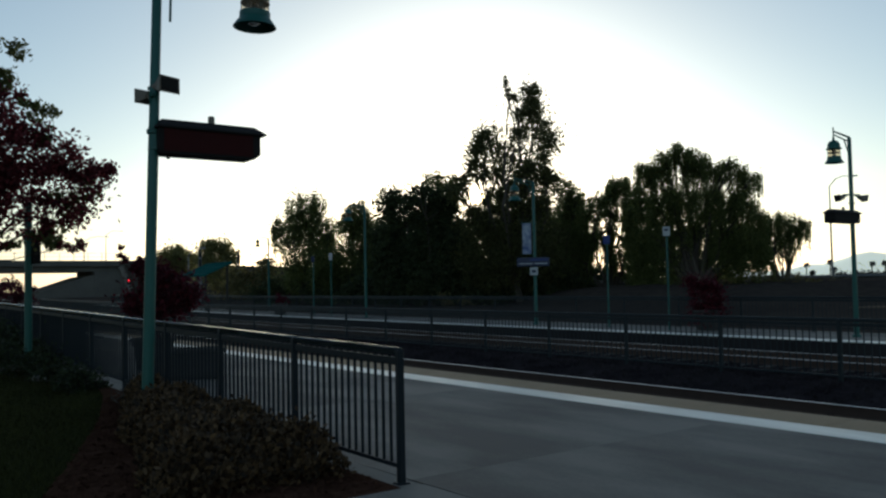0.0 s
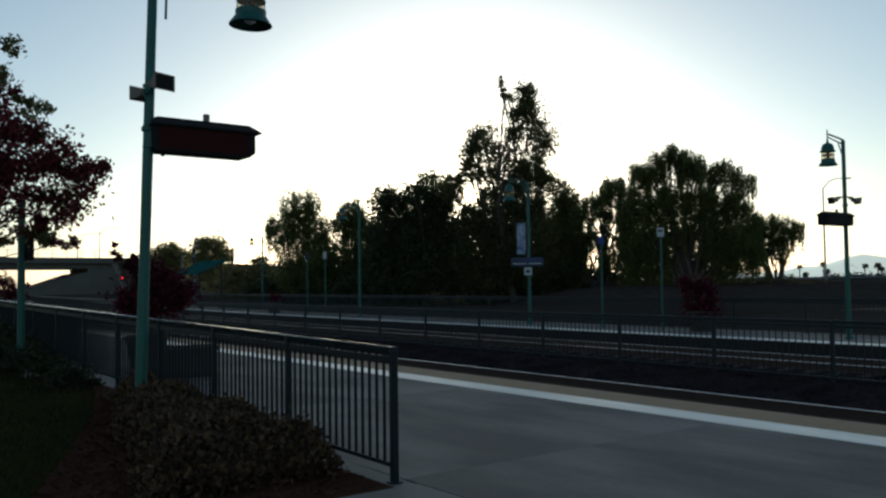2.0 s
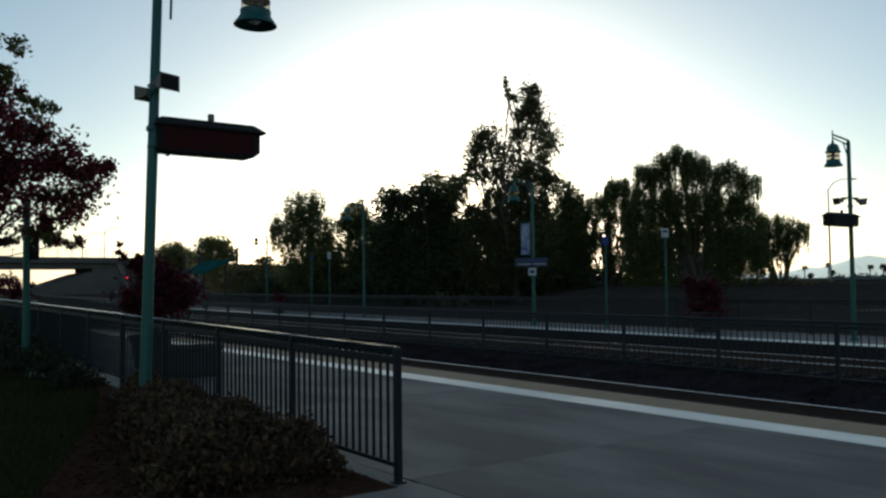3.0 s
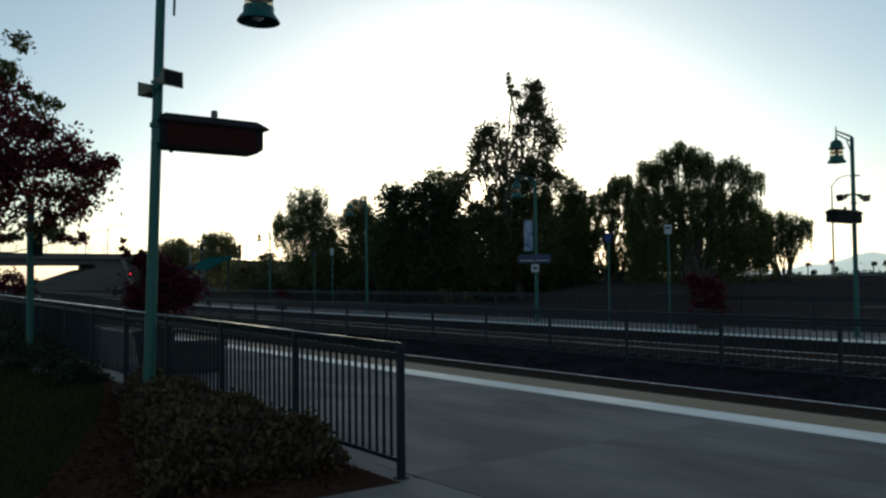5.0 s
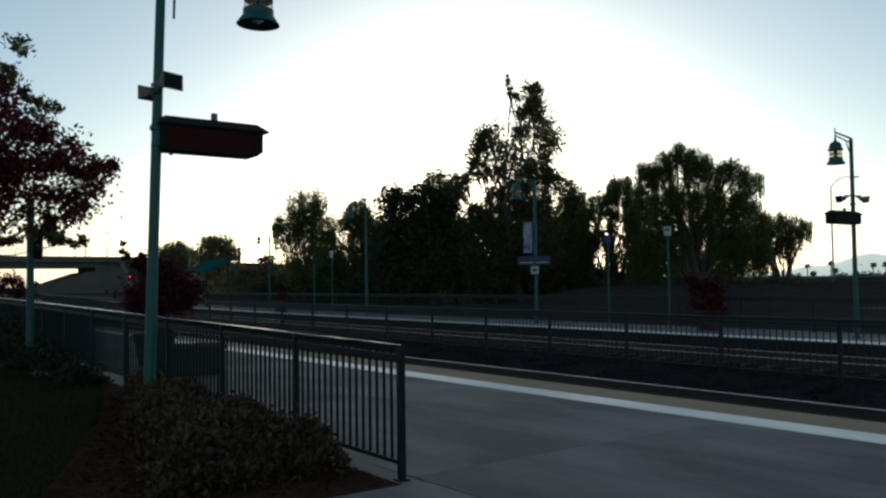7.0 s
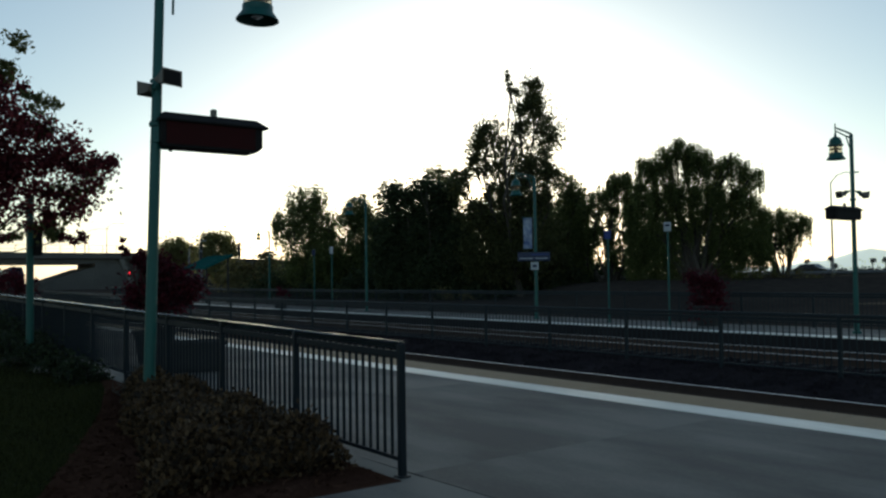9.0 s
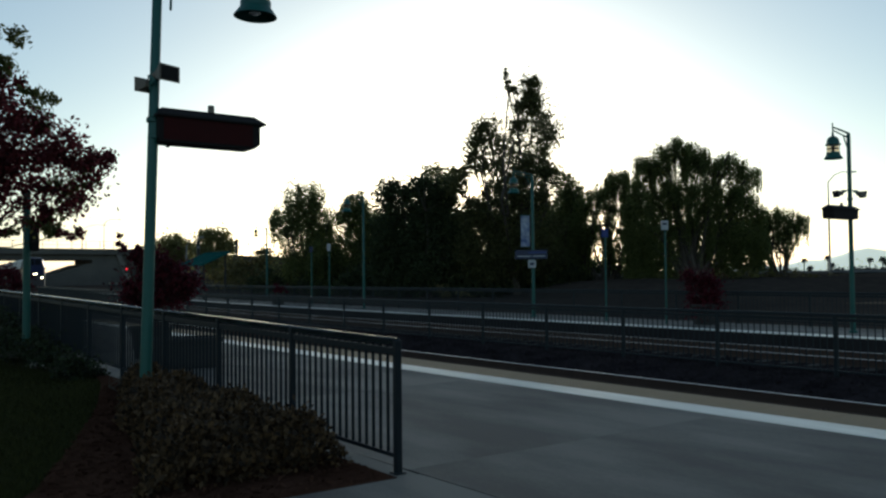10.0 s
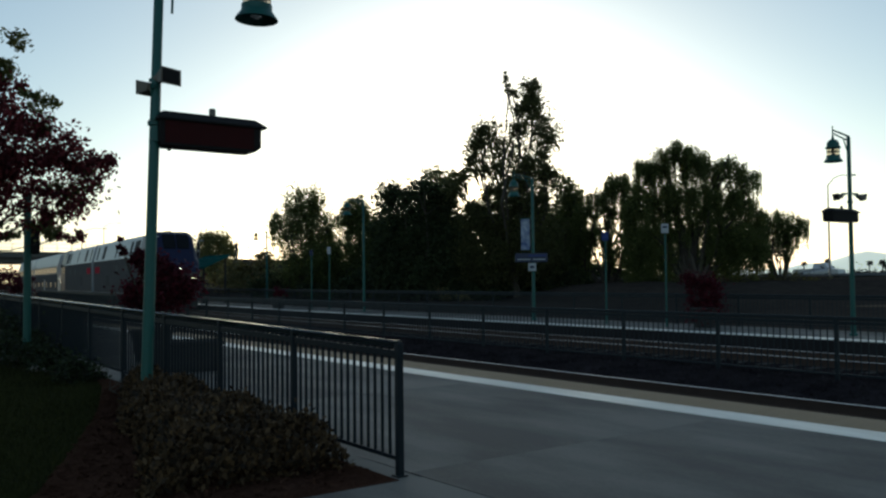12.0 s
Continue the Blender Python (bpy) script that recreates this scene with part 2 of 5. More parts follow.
def mesh_of(name, bm, material, smooth=False):
    me = bpy.data.meshes.new(name)
    bm.normal_update()
    bm.to_mesh(me)
    bm.free()
    me.materials.append(material)
    if smooth:
        me.polygons.foreach_set("use_smooth", [True] * len(me.polygons))
        me.set_sharp_from_angle(angle=radians(40))
    return me


def part(name, bm, material, parent, label="", smooth=False):
    ob = new(name, mesh_of(name, bm, material, smooth))
    ob.parent = parent
    return tagged(ob, label)


def thing(name, label, category, m=None, group="", kind=""):
    ob = new(name)
    if m is not None:
        ob.matrix_basis = m
    return tagged(ob, label, category, group, kind)


def solid(name, bm, material, label, category="", group="", kind="", m=None, smooth=False):
    ob = new(name, mesh_of(name, bm, material, smooth))
    if m is not None:
        ob.matrix_basis = m
    return tagged(ob, label, category, group, kind)


def B():
    return bmesh.new()


def quads_mesh(name, verts, material, k=4):
    """A mesh of loose faces of k corners each from an array (n, k, 3)."""
    v = np.asarray(verts, dtype=np.float32)
    n = len(v)
    me = bpy.data.meshes.new(name)
    me.vertices.add(n * k)
    me.vertices.foreach_set("co", v.reshape(-1))
    me.loops.add(n * k)
    me.loops.foreach_set("vertex_index", np.arange(n * k, dtype=np.int32))
    me.polygons.add(n)
    me.polygons.foreach_set("loop_start", np.arange(0, n * k, k, dtype=np.int32))
    me.update(calc_edges=True)
    me.materials.append(material)
    return me


def leaf_cloud(rng, lobes, density, size, droop=0.0, clump=0.3, depth=0.85, strands=0.0, stray=1.9):
    """Leaves in clumps over egg-shaped lobes (side, height, half width, half height). strands: share of clumps that hang as long tassels."""
    out = []
    for s, z, rs, rz in lobes:
        n = max(30, int(density * rs * rz))
        k = max(6, n // 60)
        d = rng.normal(size=(k, 3))
        d /= np.linalg.norm(d, axis=1)[:, None]
        r = rng.random(k)[:, None] ** 0.4
        c = d * r * np.array([rs, rs * depth, rz]) + np.array([s, 0, z])
        pick = rng.integers(0, k, n)
        sig = clump * (0.5 + rng.random(k))[:, None] * min(1.0, (rs * rz) ** 0.5)
        far = np.where(rng.random(n) < 0.25, stray, 0.85)[:, None]
        p = c[pick] + rng.normal(size=(n, 3)) * sig[pick] * far * np.array([1, 1, 0.8])
        if strands:
            hang = (rng.random(k) < strands)[pick]
            line = c[pick] + rng.normal(size=(n, 3)) * np.array([0.07, 0.07, 0.05]) * (1 + 2 * sig[pick])
            line[:, 2] -= rng.random(n) ** 1.2 * (0.6 + 1.6 * rng.random(k)[pick])
            p = np.where(hang[:, None], line, p)
        out.append(p)
    p = np.concatenate(out)
    p = p[p[:, 2] > 0.02]
    n = len(p)
    a = rng.normal(size=(n, 3))
    a /= np.linalg.norm(a, axis=1)[:, None]
    a[:, 2] -= droop
    a /= np.linalg.norm(a, axis=1)[:, None]
    b = np.cross(a, rng.normal(size=(n, 3)))
    b /= np.linalg.norm(b, axis=1)[:, None]
    ln = size * (0.6 + 0.8 * rng.random(n))[:, None]
    w = ln * 0.26
    return np.stack([p - a * ln / 2, p + b * w, p + a * ln / 2, p - b * w], axis=1)


def tassels(rng, boughs, size):
    """Bundles of leafy strands that hang from boughs (side, height, half width, hang, bundles)."""
    out = []
    for s, z, rs, hang, k in boughs:
        for _ in range(k):
            o = np.array([s, 0, z]) + rng.normal(size=3) * np.array([rs * 0.6, rs * 0.7 + 0.2, 0.16])
            long = hang * (0.35 + 0.8 * rng.random())
            m = 5
            n = int(27 * long) + 8
            start = o + rng.normal(size=(m, 3)) * np.array([0.13, 0.13, 0.1])
            f = rng.random((m, n))
            end = long * (0.7 + 0.4 * rng.random((m, 1)))
            sway = rng.normal(size=(m, 1, 3)) * np.array([0.1, 0.1, 0])
            p = start[:, None] + sway * f[:, :, None] + rng.normal(size=(m, n, 3)) * 0.045 * (1.3 - f[:, :, None])
            p[:, :, 2] -= f * end
            out.append(p.reshape(-1, 3))
    p = np.concatenate(out)
    p = p[p[:, 2] > 0.3]
    n = len(p)
    a = rng.normal(size=(n, 3)) * 0.55
    a[:, 2] -= 0.8
    a /= np.linalg.norm(a, axis=1)[:, None]
    b = np.cross(a, rng.normal(size=(n, 3)))
    b /= np.linalg.norm(b, axis=1)[:, None]
    ln = size * (0.6 + 0.8 * rng.random(n))[:, None]
    return np.stack([p - a * ln / 2, p + b * ln * 0.22, p + a * ln / 2, p - b * ln * 0.22], axis=1)


def limb(bm, pts, r0, r1, n=7):
    """A tapering bent limb through the points."""
    pts = [Vector(p) for p in pts]
    rings = []
    for i, p in enumerate(pts):
        d = (pts[min(i + 1, len(pts) - 1)] - pts[max(i - 1, 0)]).normalized()
        q = d.to_track_quat("Z", "Y")
        r = r0 + (r1 - r0) * i / (len(pts) - 1)
        rings.append([p + q @ Vector((r * math.cos(6.2832 * j / n), r * math.sin(6.2832 * j / n), 0)) for j in range(n)])
    vs = [[bm.verts.new(p) for p in ring] for ring in rings]
    for a, b in zip(vs, vs[1:]):
        for j in range(n):
            bm.faces.new((a[j], a[(j + 1) % n], b[(j + 1) % n], b[j]))
    bm.faces.new(vs[0][::-1])
    bm.faces.new(vs[-1])


def tree(label, m, lobes, leaf, density, size, seed, trunk=0.22, stems=1, droop=0.3, clump=0.3, strands=0.0, category="tree", name="tree", extra=None, boughs=(), bows=(), stray=1.9):
    """A tree: trunk and limbs that reach into its lobes, and a crown of many leaves."""
    rng = np.random.default_rng(seed)
    top = thing(name, label, category, m)
    bm = B()
    low = min(z - rz for _, z, _, rz in lobes)
    tall = max(z for _, z, _, _ in lobes)
    for i in range(stems):
        off = (i - (stems - 1) / 2) * 1.1
        fork = Vector((off + rng.normal() * 0.2, rng.normal() * 0.3, min(max(0.8, low * 0.6 + 0.8), tall * 0.5)))
        limb(bm, [(off * 0.5, 0, -0.25), (off * 0.8 + rng.normal() * 0.12, rng.normal() * 0.1, fork.z * 0.5), fork], trunk, trunk * 0.75)
        for s, z, rs, rz in lobes[i::stems]:
            end = Vector((s, rng.normal() * 0.3 * rs, max(z, fork.z + 0.1)))
            mid = fork.lerp(end, 0.5) + Vector((rng.normal(), rng.normal(), rng.normal() * 0.5)) * 0.08 * (end - fork).length
            limb(bm, [fork, mid, end], trunk * 0.5, trunk * 0.1, 6)
            for _ in range(3):
                tip = end + Vector((rng.normal() * rs, rng.normal() * rs, rng.normal() * rz)) * 0.55
                limb(bm, [mid.lerp(end, 0.6), tip], trunk * 0.16, trunk * 0.04, 5)
    for s, z, rs, hang, k in boughs:
        end = Vector((s, rng.normal() * 0.3, z))
        mid = Vector((s * 0.45 + rng.normal() * 0.2, rng.normal() * 0.3, z * 0.72))
        limb(bm, [(s * 0.12, 0, max(0.8, z * 0.25)), (s * 0.25 + rng.normal() * 0.2, 0.2 * rng.normal(), z * 0.5), mid, end, end + Vector((0.3 * rs * (1 if s > 0 else -1), 0, -0.3))], trunk * 0.4, trunk * 0.06, 6)
    for pts in bows:
        limb(bm, pts, trunk * 0.62, trunk * 0.34, 7)
    part("trunk", bm, BARK, top, smooth=True)
    leaves = leaf_cloud(rng, lobes, density, size, droop, clump, strands=strands, stray=stray)
    if boughs:
        leaves = np.concatenate([leaves, tassels(rng, boughs, size)])
    crown = new("crown", quads_mesh("crown", leaves, leaf))
    crown.parent = top
    if extra:
        lobes2, leaf2, label2 = extra
        second = new("green_foliage", quads_mesh("green_foliage", leaf_cloud(rng, lobes2, density * 0.55, size, droop, clump, stray=stray), leaf2))
        second.parent = top
        tagged(second, label2, kind="stuff")
    return top


# ---- ground ----
def rise(u):
    """The station lies on a very slight grade: it climbs gently towards -x."""
    return 0.836 * (1 - math.exp(-max(0.0, -u - 8.2) * 0.002))


def verge(u):
    """The lawn and the railing at its edge climb a little faster than the platform."""
    return min(0.42, rise(u) + 0.0144 * max(0.0, -u - 6))


def bend(u):
    """Past the platforms' end the tracks swing gently towards +y."""
    w = max(0.0, -35 - u)
    return 0.1135 * (w - 20 * (1 - math.exp(-w / 20)))


def swing(u, span):
    """The heading, in radians about z, of a piece from u to u + span."""
    return math.atan((bend(u + span) - bend(u)) / span)


def tilt(u, span, level=rise):
    """The slope angle, in radians about y, of a piece from u to u + span."""
    return math.atan((level(u) - level(u + span)) / span)


ALONG = [-700, -550, -420, -300, -220, -180, -150] + list(range(-130, -6, 4)) + [-5, 60]


def straight(u):
    """The lawn side keeps a straight line."""
    return 0.0


def graded(bm, y0, y1, z0, z1, a=-700, b=60, level=rise, sway=bend):
    """A long bar between two sides that follows the grade."""
    us = [a] + [u for u in ALONG if a < u < b] + [b]
    return loft(bm, [[(u, y + sway(u), z + level(u)) for y, z in ((y0, z0), (y1, z0), (y1, z1), (y0, z1))] for u in us])


def ease(x):
    x = min(1.0, max(0.0, x))
    return x * x * (3 - 2 * x)


def bank(u, v):
    """A low bank that carries the pepper trees and, farther off, the road."""
    start = 38.5 + 7 * ease((u + 29) / 5)
    return 1.12 * ease((u + 49) / 7) * ease((v - start) / 4.5) * (1 - ease((v - 58) / 26))


def ground():
    """One sheet to the horizon: lawn level, the sunken track bed, dirt that rises to the road."""
    prof = [(-1500, -0.03), (-200, -0.03), (-40, -0.03), (-12, -0.03), (-4, -0.03), (1, -0.03), (3.98, -0.03), (4.07, -0.42), (9.4, -0.42),
            (9.7, -0.42), (11.1, -0.40), (12.8, -0.42), (13.8, -0.26), (14.6, -0.22), (15.4, -0.26), (16.4, -0.42), (18.4, -0.40), (20.2, -0.42), (20.6, -0.42), (24.3, -0.42),
            (24.4, -0.05), (30, 0.0), (36, 0.05), (38.5, 0.06), (40, 0.07), (41.5, 0.08), (43, 0.09), (44.5, 0.1), (46, 0.11), (48, 0.13), (50, 0.15), (55, 0.22), (62, 0.4), (70, 0.6), (84, 0.95), (94, 1.15), (108, 1.15), (120, 1.0), (200, 0.4),
            (500, 0.0), (1500, 0.0), (4500, 0.0)]
    us = [-4500, -1500, -700, -500, -400, -320, -260, -220, -190] + list(range(-164, 61, 4)) + [100, 300, 1000, 3000]
    rng = random.Random(4)
    bm = B()
    grid = []
    for u in us:
        row = []
        for v, z in prof:
            bump = rng.uniform(-0.12, 0.12) if 28 < v < 90 and -160 < u < 60 else 0
            fade = 0.0 if v > 84 else 1.0 if v < 30 else (84 - v) / 54
            row.append(bm.verts.new((u, v + (bend(u) * fade if v > 5 else 0), z + bump + bank(u, v) + (0 if v < -20 else verge(u) if v < 4.0 else rise(u) * fade))))
        grid.append(row)
    for i in range(len(us) - 1):
        for j in range(len(prof) - 1):
            f = bm.faces.new((grid[i][j], grid[i + 1][j], grid[i + 1][j + 1], grid[i][j + 1]))
            mid = (prof[j][0] + prof[j + 1][0]) / 2
            f.material_index = 0 if mid < 4.2 else 1 if mid < 24.3 else 2
    ob = solid("ground", bm, LAWN_SOIL, "dark lawn soil, ballast bed and dry dirt", "ground", kind="structure")
    ob.data.materials.append(BALLAST)
    ob.data.materials.append(DIRT)


ground()

# ---- near platform ----
PLAT_A, PLAT_B = -96.0, 12.0
bm = graded(B(), 4.095, 9.6, -0.42, -0.034, PLAT_A, PLAT_B)
platform = solid("platform", bm, KERB, "grey concrete station platform beside the tracks", "platform", kind="structure")
walkway = solid("walkway", box(B(), -5.825, PLAT_B, -8.0, 4.092, -0.2, -0.004), CONCRETE, "grey concrete walkway meeting the platform", "walkway", kind="structure")


def slab_mesh(name, length, width, thick, material, bevel=0.002):
    return mesh_of(name, box(B(), 0.001, length - 0.001, 0.001, width - 0.001, 0, thick, bevel), material)


def lay(ob, u, y, z, span):
    """Lays a piece that starts at u on the grade and along the bend."""
    ob.location = (u, y + bend(u), z + rise(u))
    ob.rotation_euler = (0, tilt(u, span), swing(u, span))


def tiles():
    """Pieces of the platform: concrete bays, white edge strip and tactile tiles."""
    bay = slab_mesh("slab", 4.5, 4.31, 0.032, CONCRETE)
    n = int((PLAT_B - PLAT_A) / 4.5)
    for i in range(n):
        ob = new("slab", bay)
        ob.parent = platform
        lay(ob, PLAT_A + i * 4.5, 4.1, -0.032, 4.5)
    white = slab_mesh("edge_strip", 4.5, 0.478, 0.034, WHITE_BAND)
    for i in range(n):
        ob = new("edge_strip", white)
        ob.parent = platform
        lay(ob, PLAT_A + i * 4.5, 8.42, -0.032, 4.5)
        tagged(ob, "white painted edge strip") if i == 0 else None
    bm = box(B(), 0.003, 0.897, 0.0, 0.685, 0, 0.036, 0.006)
    tile = mesh_of("tactile_tile", bm, TACTILE)
    dome = B()
    for i in range(14):
        for j in range(11):
            x, y = 0.04 + i * 0.063, 0.04 + j * 0.063
            rod(dome, (x, y, 0.0355), (x, y, 0.0405), 0.016, 0.009, 6)
    domes = mesh_of("dome", dome, TACTILE)
    for i in range(int((PLAT_B - PLAT_A) / 0.9)):
        x = PLAT_A + i * 0.9
        ob = new("tactile_tile", tile)
        ob.parent = platform
        lay(ob, x, 8.928, -0.033, 0.9)
        if -20 < x < 2:
            d = new("dome_grid", domes)
            d.parent = ob
            tagged(d, kind="stuff")


# ---- tracks ----
def crowned(bm, s):
    """The worn, rounded top of a rail."""
    sec = [(-0.017, -0.216), (0.017, -0.216), (0.017, -0.2135), (0.011, -0.211), (0.0, -0.21), (-0.011, -0.211), (-0.017, -0.2135)]
    return loft(bm, [[(u, s + y + bend(u), z + rise(u)) for y, z in sec] for u in ALONG])


def track(y, label):
    top = thing("railway_track", label, "railway track", pose(0, y, 0), "railway tracks", "structure")
    for s in (-0.7525, 0.7525):
        bm = graded(B(), s - 0.07, s + 0.07, -0.375, -0.36)
        graded(bm, s - 0.012, s + 0.012, -0.36, -0.245)
        graded(bm, s - 0.036, s + 0.036, -0.245, -0.2155)
        rail = part("rail", bm, RUST, top)
        part("running_surface", crowned(B(), s), STEEL_TOP, rail, "polished rail head")
    bm = B()
    for i in range(170):
        u = -90 + i * 0.6
        box(bm, u, u + 0.23, -1.3 + bend(u), 1.3 + bend(u), -0.5 + rise(u), -0.374 + rise(u + 0.23))
    tagged(part("sleepers", bm, TIE, top), "weathered timber sleepers", kind="stuff")


track(11.16, "near railway track with one gleaming rail on dark ballast")
track(18.575, "far railway track on dark ballast")


def ballast_stones():
    """Loose stones over the bed."""
    rng = np.random.default_rng(3)
    n = 26000
    u = -rng.random(n) ** 1.3 * 52 + 2
    v = 9.9 + rng.random(n) * 10.2
    keep = (np.abs(np.abs(v - 11.16) - 0.75) > 0.12) & (np.abs(np.abs(v - 18.575) - 0.75) > 0.12)
    u, v = u[keep], v[keep]
    n = len(u)
    c = np.stack([u, v, -0.395 + 0.18 * np.clip(1 - np.abs(v - 14.6) / 1.7, 0, 0.55) / 0.55 + 0.836 * (1 - np.exp(-np.maximum(0, -u - 8.2) * 0.002))], 1)
    r = 0.025 + 0.04 * rng.random(n)
    q = rng.normal(size=(n, 4, 3)) * 0.25
    tet = np.array([[1, 0, -0.3], [-0.5, 0.87, -0.3], [-0.5, -0.87, -0.3], [0, 0, 0.9]]) + q
    tet = tet * r[:, None, None] + c[:, None, :]
    faces = tet[:, [[0, 1, 3], [1, 2, 3], [2, 0, 3]]].reshape(-1, 3, 3)
    ob = new("ballast_stones", quads_mesh("ballast_stones", faces, BALLAST, 3))
    tagged(ob, "loose dark grey ballast stones between the rails", "ballast", kind="stuff")


ballast_stones()

# ---- far platform ----
far_platform = solid("platform_far", graded(B(), 20.78, 24.3, -0.42, -0.01, -130, 12), CONCRETE, "far concrete platform behind the second track", "platform", kind="structure")
# A thin facing over the vertical edge, darker than the platform's top.
part("platform_face", graded(B(), 20.76, 20.776, -0.42, -0.03, -130, 12), DARK_CONCRETE, far_platform, "dark concrete edge face")
part("edge_strip", graded(B(), 20.765, 21.25, -0.02, 0.0, -130, 12), WHITE_BAND, far_platform, "pale platform edge strip")


# ---- fences ----
def fence(name, label, y, x0, x1, panel, gap, zt, zb, paint, post, picket, base=0.0, parts=300, deep=1.0, level=rise, sway=bend):
    """A picket fence from x0 back to x1: posts, rails and pickets on a base level."""
    top = thing(name, label, "fence", pose(0, y, 0))
    n = int((x0 - x1) / panel)
    bm = box(B(), -post / 2, post / 2, -post / 2, post / 2, base, zt - 0.02, 0.006)
    box(bm, -post * 0.9, post * 0.9, -post * 0.9, post * 0.9, base, base + 0.012, 0.003)
    pm = mesh_of("post", bm, paint)
    L = panel - post
    rt = mesh_of("top_rail", box(B(), -panel, 0, -0.026, 0.026, zt - 0.066, zt, 0.01), HANDRAIL if paint == RAIL_PAINT else paint)
    rm = mesh_of("upper_rail", box(B(), -L - post / 2, -post / 2, -0.018, 0.018, zt - 0.142, zt - 0.084, 0.005), paint)
    rb = mesh_of("bottom_rail", box(B(), -L - post / 2, -post / 2, -0.018, 0.018, zb, zb + 0.035, 0.004), paint)
    k = max(2, round(L / gap))
    step = L / k
    pk = mesh_of("picket", box(B(), -picket * 0.42, picket * 0.42, -picket * deep / 2, picket * deep / 2, zb + 0.03, zt - 0.06), paint)
    made, rest = 0, B()
    for i in range(n):
        u = x0 - i * panel
        for nm, me in (("post", pm), ("top_rail", rt), ("upper_rail", rm), ("bottom_rail", rb)):
            ob = new(nm, me)
            ob.parent, ob.location = top, (u, sway(u), level(u))
            if nm != "post":
                ob.rotation_euler = (0, tilt(u - panel, panel, level), math.atan((sway(u) - sway(u - panel)) / panel))
        for j in range(1, k):
            x = u - post / 2 - j * step
            if made < parts:
                ob = new("picket", pk)
                ob.parent, ob.location = top, (x, sway(x), level(x))
                made += 1
            else:
                m = Matrix.LocRotScale((x, sway(x), (zb + zt - 0.06) / 2 + level(x)), None, (picket * 0.84, picket * deep, zt - zb - 0.12))
                bmesh.ops.create_cube(rest, size=1, matrix=m) if len(rest.verts) < 6000 else None
    if rest.verts:
        tagged(part("picketing", rest, paint, top), "thin picketing farther along", kind="stuff")
    else:
        rest.free()
    return top


# ---- lamp posts ----
def bell_lamp(parent, x, y, z, grow):
    """A hanging bell: cap, glass band in rings, flared skirt, with its bottom edge at z."""
    def turn(profile, n):
        return lathe(B(), [(r * grow, h * grow) for r, h in profile], n, (x, y, z))

    part("bell_cap", turn([(0.03, 0.80), (0.035, 0.71), (0.06, 0.68), (0.13, 0.65), (0.175, 0.57), (0.19, 0.46), (0.225, 0.44), (0.225, 0.41), (0.17, 0.41)], 28), TEAL, parent, smooth=True)
    def tube(r, h0, h1, n):
        bm = B()
        low = [bm.verts.new((x + r * grow * math.cos(6.28319 * i / n), y + r * grow * math.sin(6.28319 * i / n), z + h0 * grow)) for i in range(n)]
        high = [bm.verts.new((v.co.x, v.co.y, z + h1 * grow)) for v in low]
        for i in range(n):
            bm.faces.new((low[i], low[(i + 1) % n], high[(i + 1) % n], high[i]))
        return bm

    part("glass_band", tube(0.172, 0.175, 0.42, 28), AGED_GLASS, parent, "amber-tinted clear glass band", smooth=True)
    part("ring", turn([(0.174, 0.295), (0.19, 0.3), (0.19, 0.312), (0.174, 0.317)], 28), BRONZE, parent, smooth=True)
    for i in range(6):
        a = 6.28319 * (i + 0.3) / 6
        cx, cy = x + 0.182 * grow * math.cos(a), y + 0.182 * grow * math.sin(a)
        part("rib", rod(B(), (cx, cy, z + 0.18 * grow), (cx, cy, z + 0.42 * grow), 0.006 * grow, n=6), BRONZE, parent)
    part("skirt", turn([(0.175, 0.19), (0.2, 0.185), (0.2, 0.12), (0.205, 0.10), (0.235, 0.06), (0.275, 0.0), (0.282, -0.012), (0.268, -0.012), (0.21, 0.05), (0.185, 0.10), (0.165, 0.18)], 28), TEAL, parent, smooth=True)
    part("socket", turn([(0.03, 0.42), (0.045, 0.4), (0.045, 0.3), (0.03, 0.28)], 14), BRONZE, parent, smooth=True)
    part("bulb", turn([(0.02, 0.28), (0.05, 0.24), (0.1, 0.12), (0.085, 0.03), (0.02, 0.0)], 16), CHROME, parent, "mirror-bright reflector bulb", smooth=True)


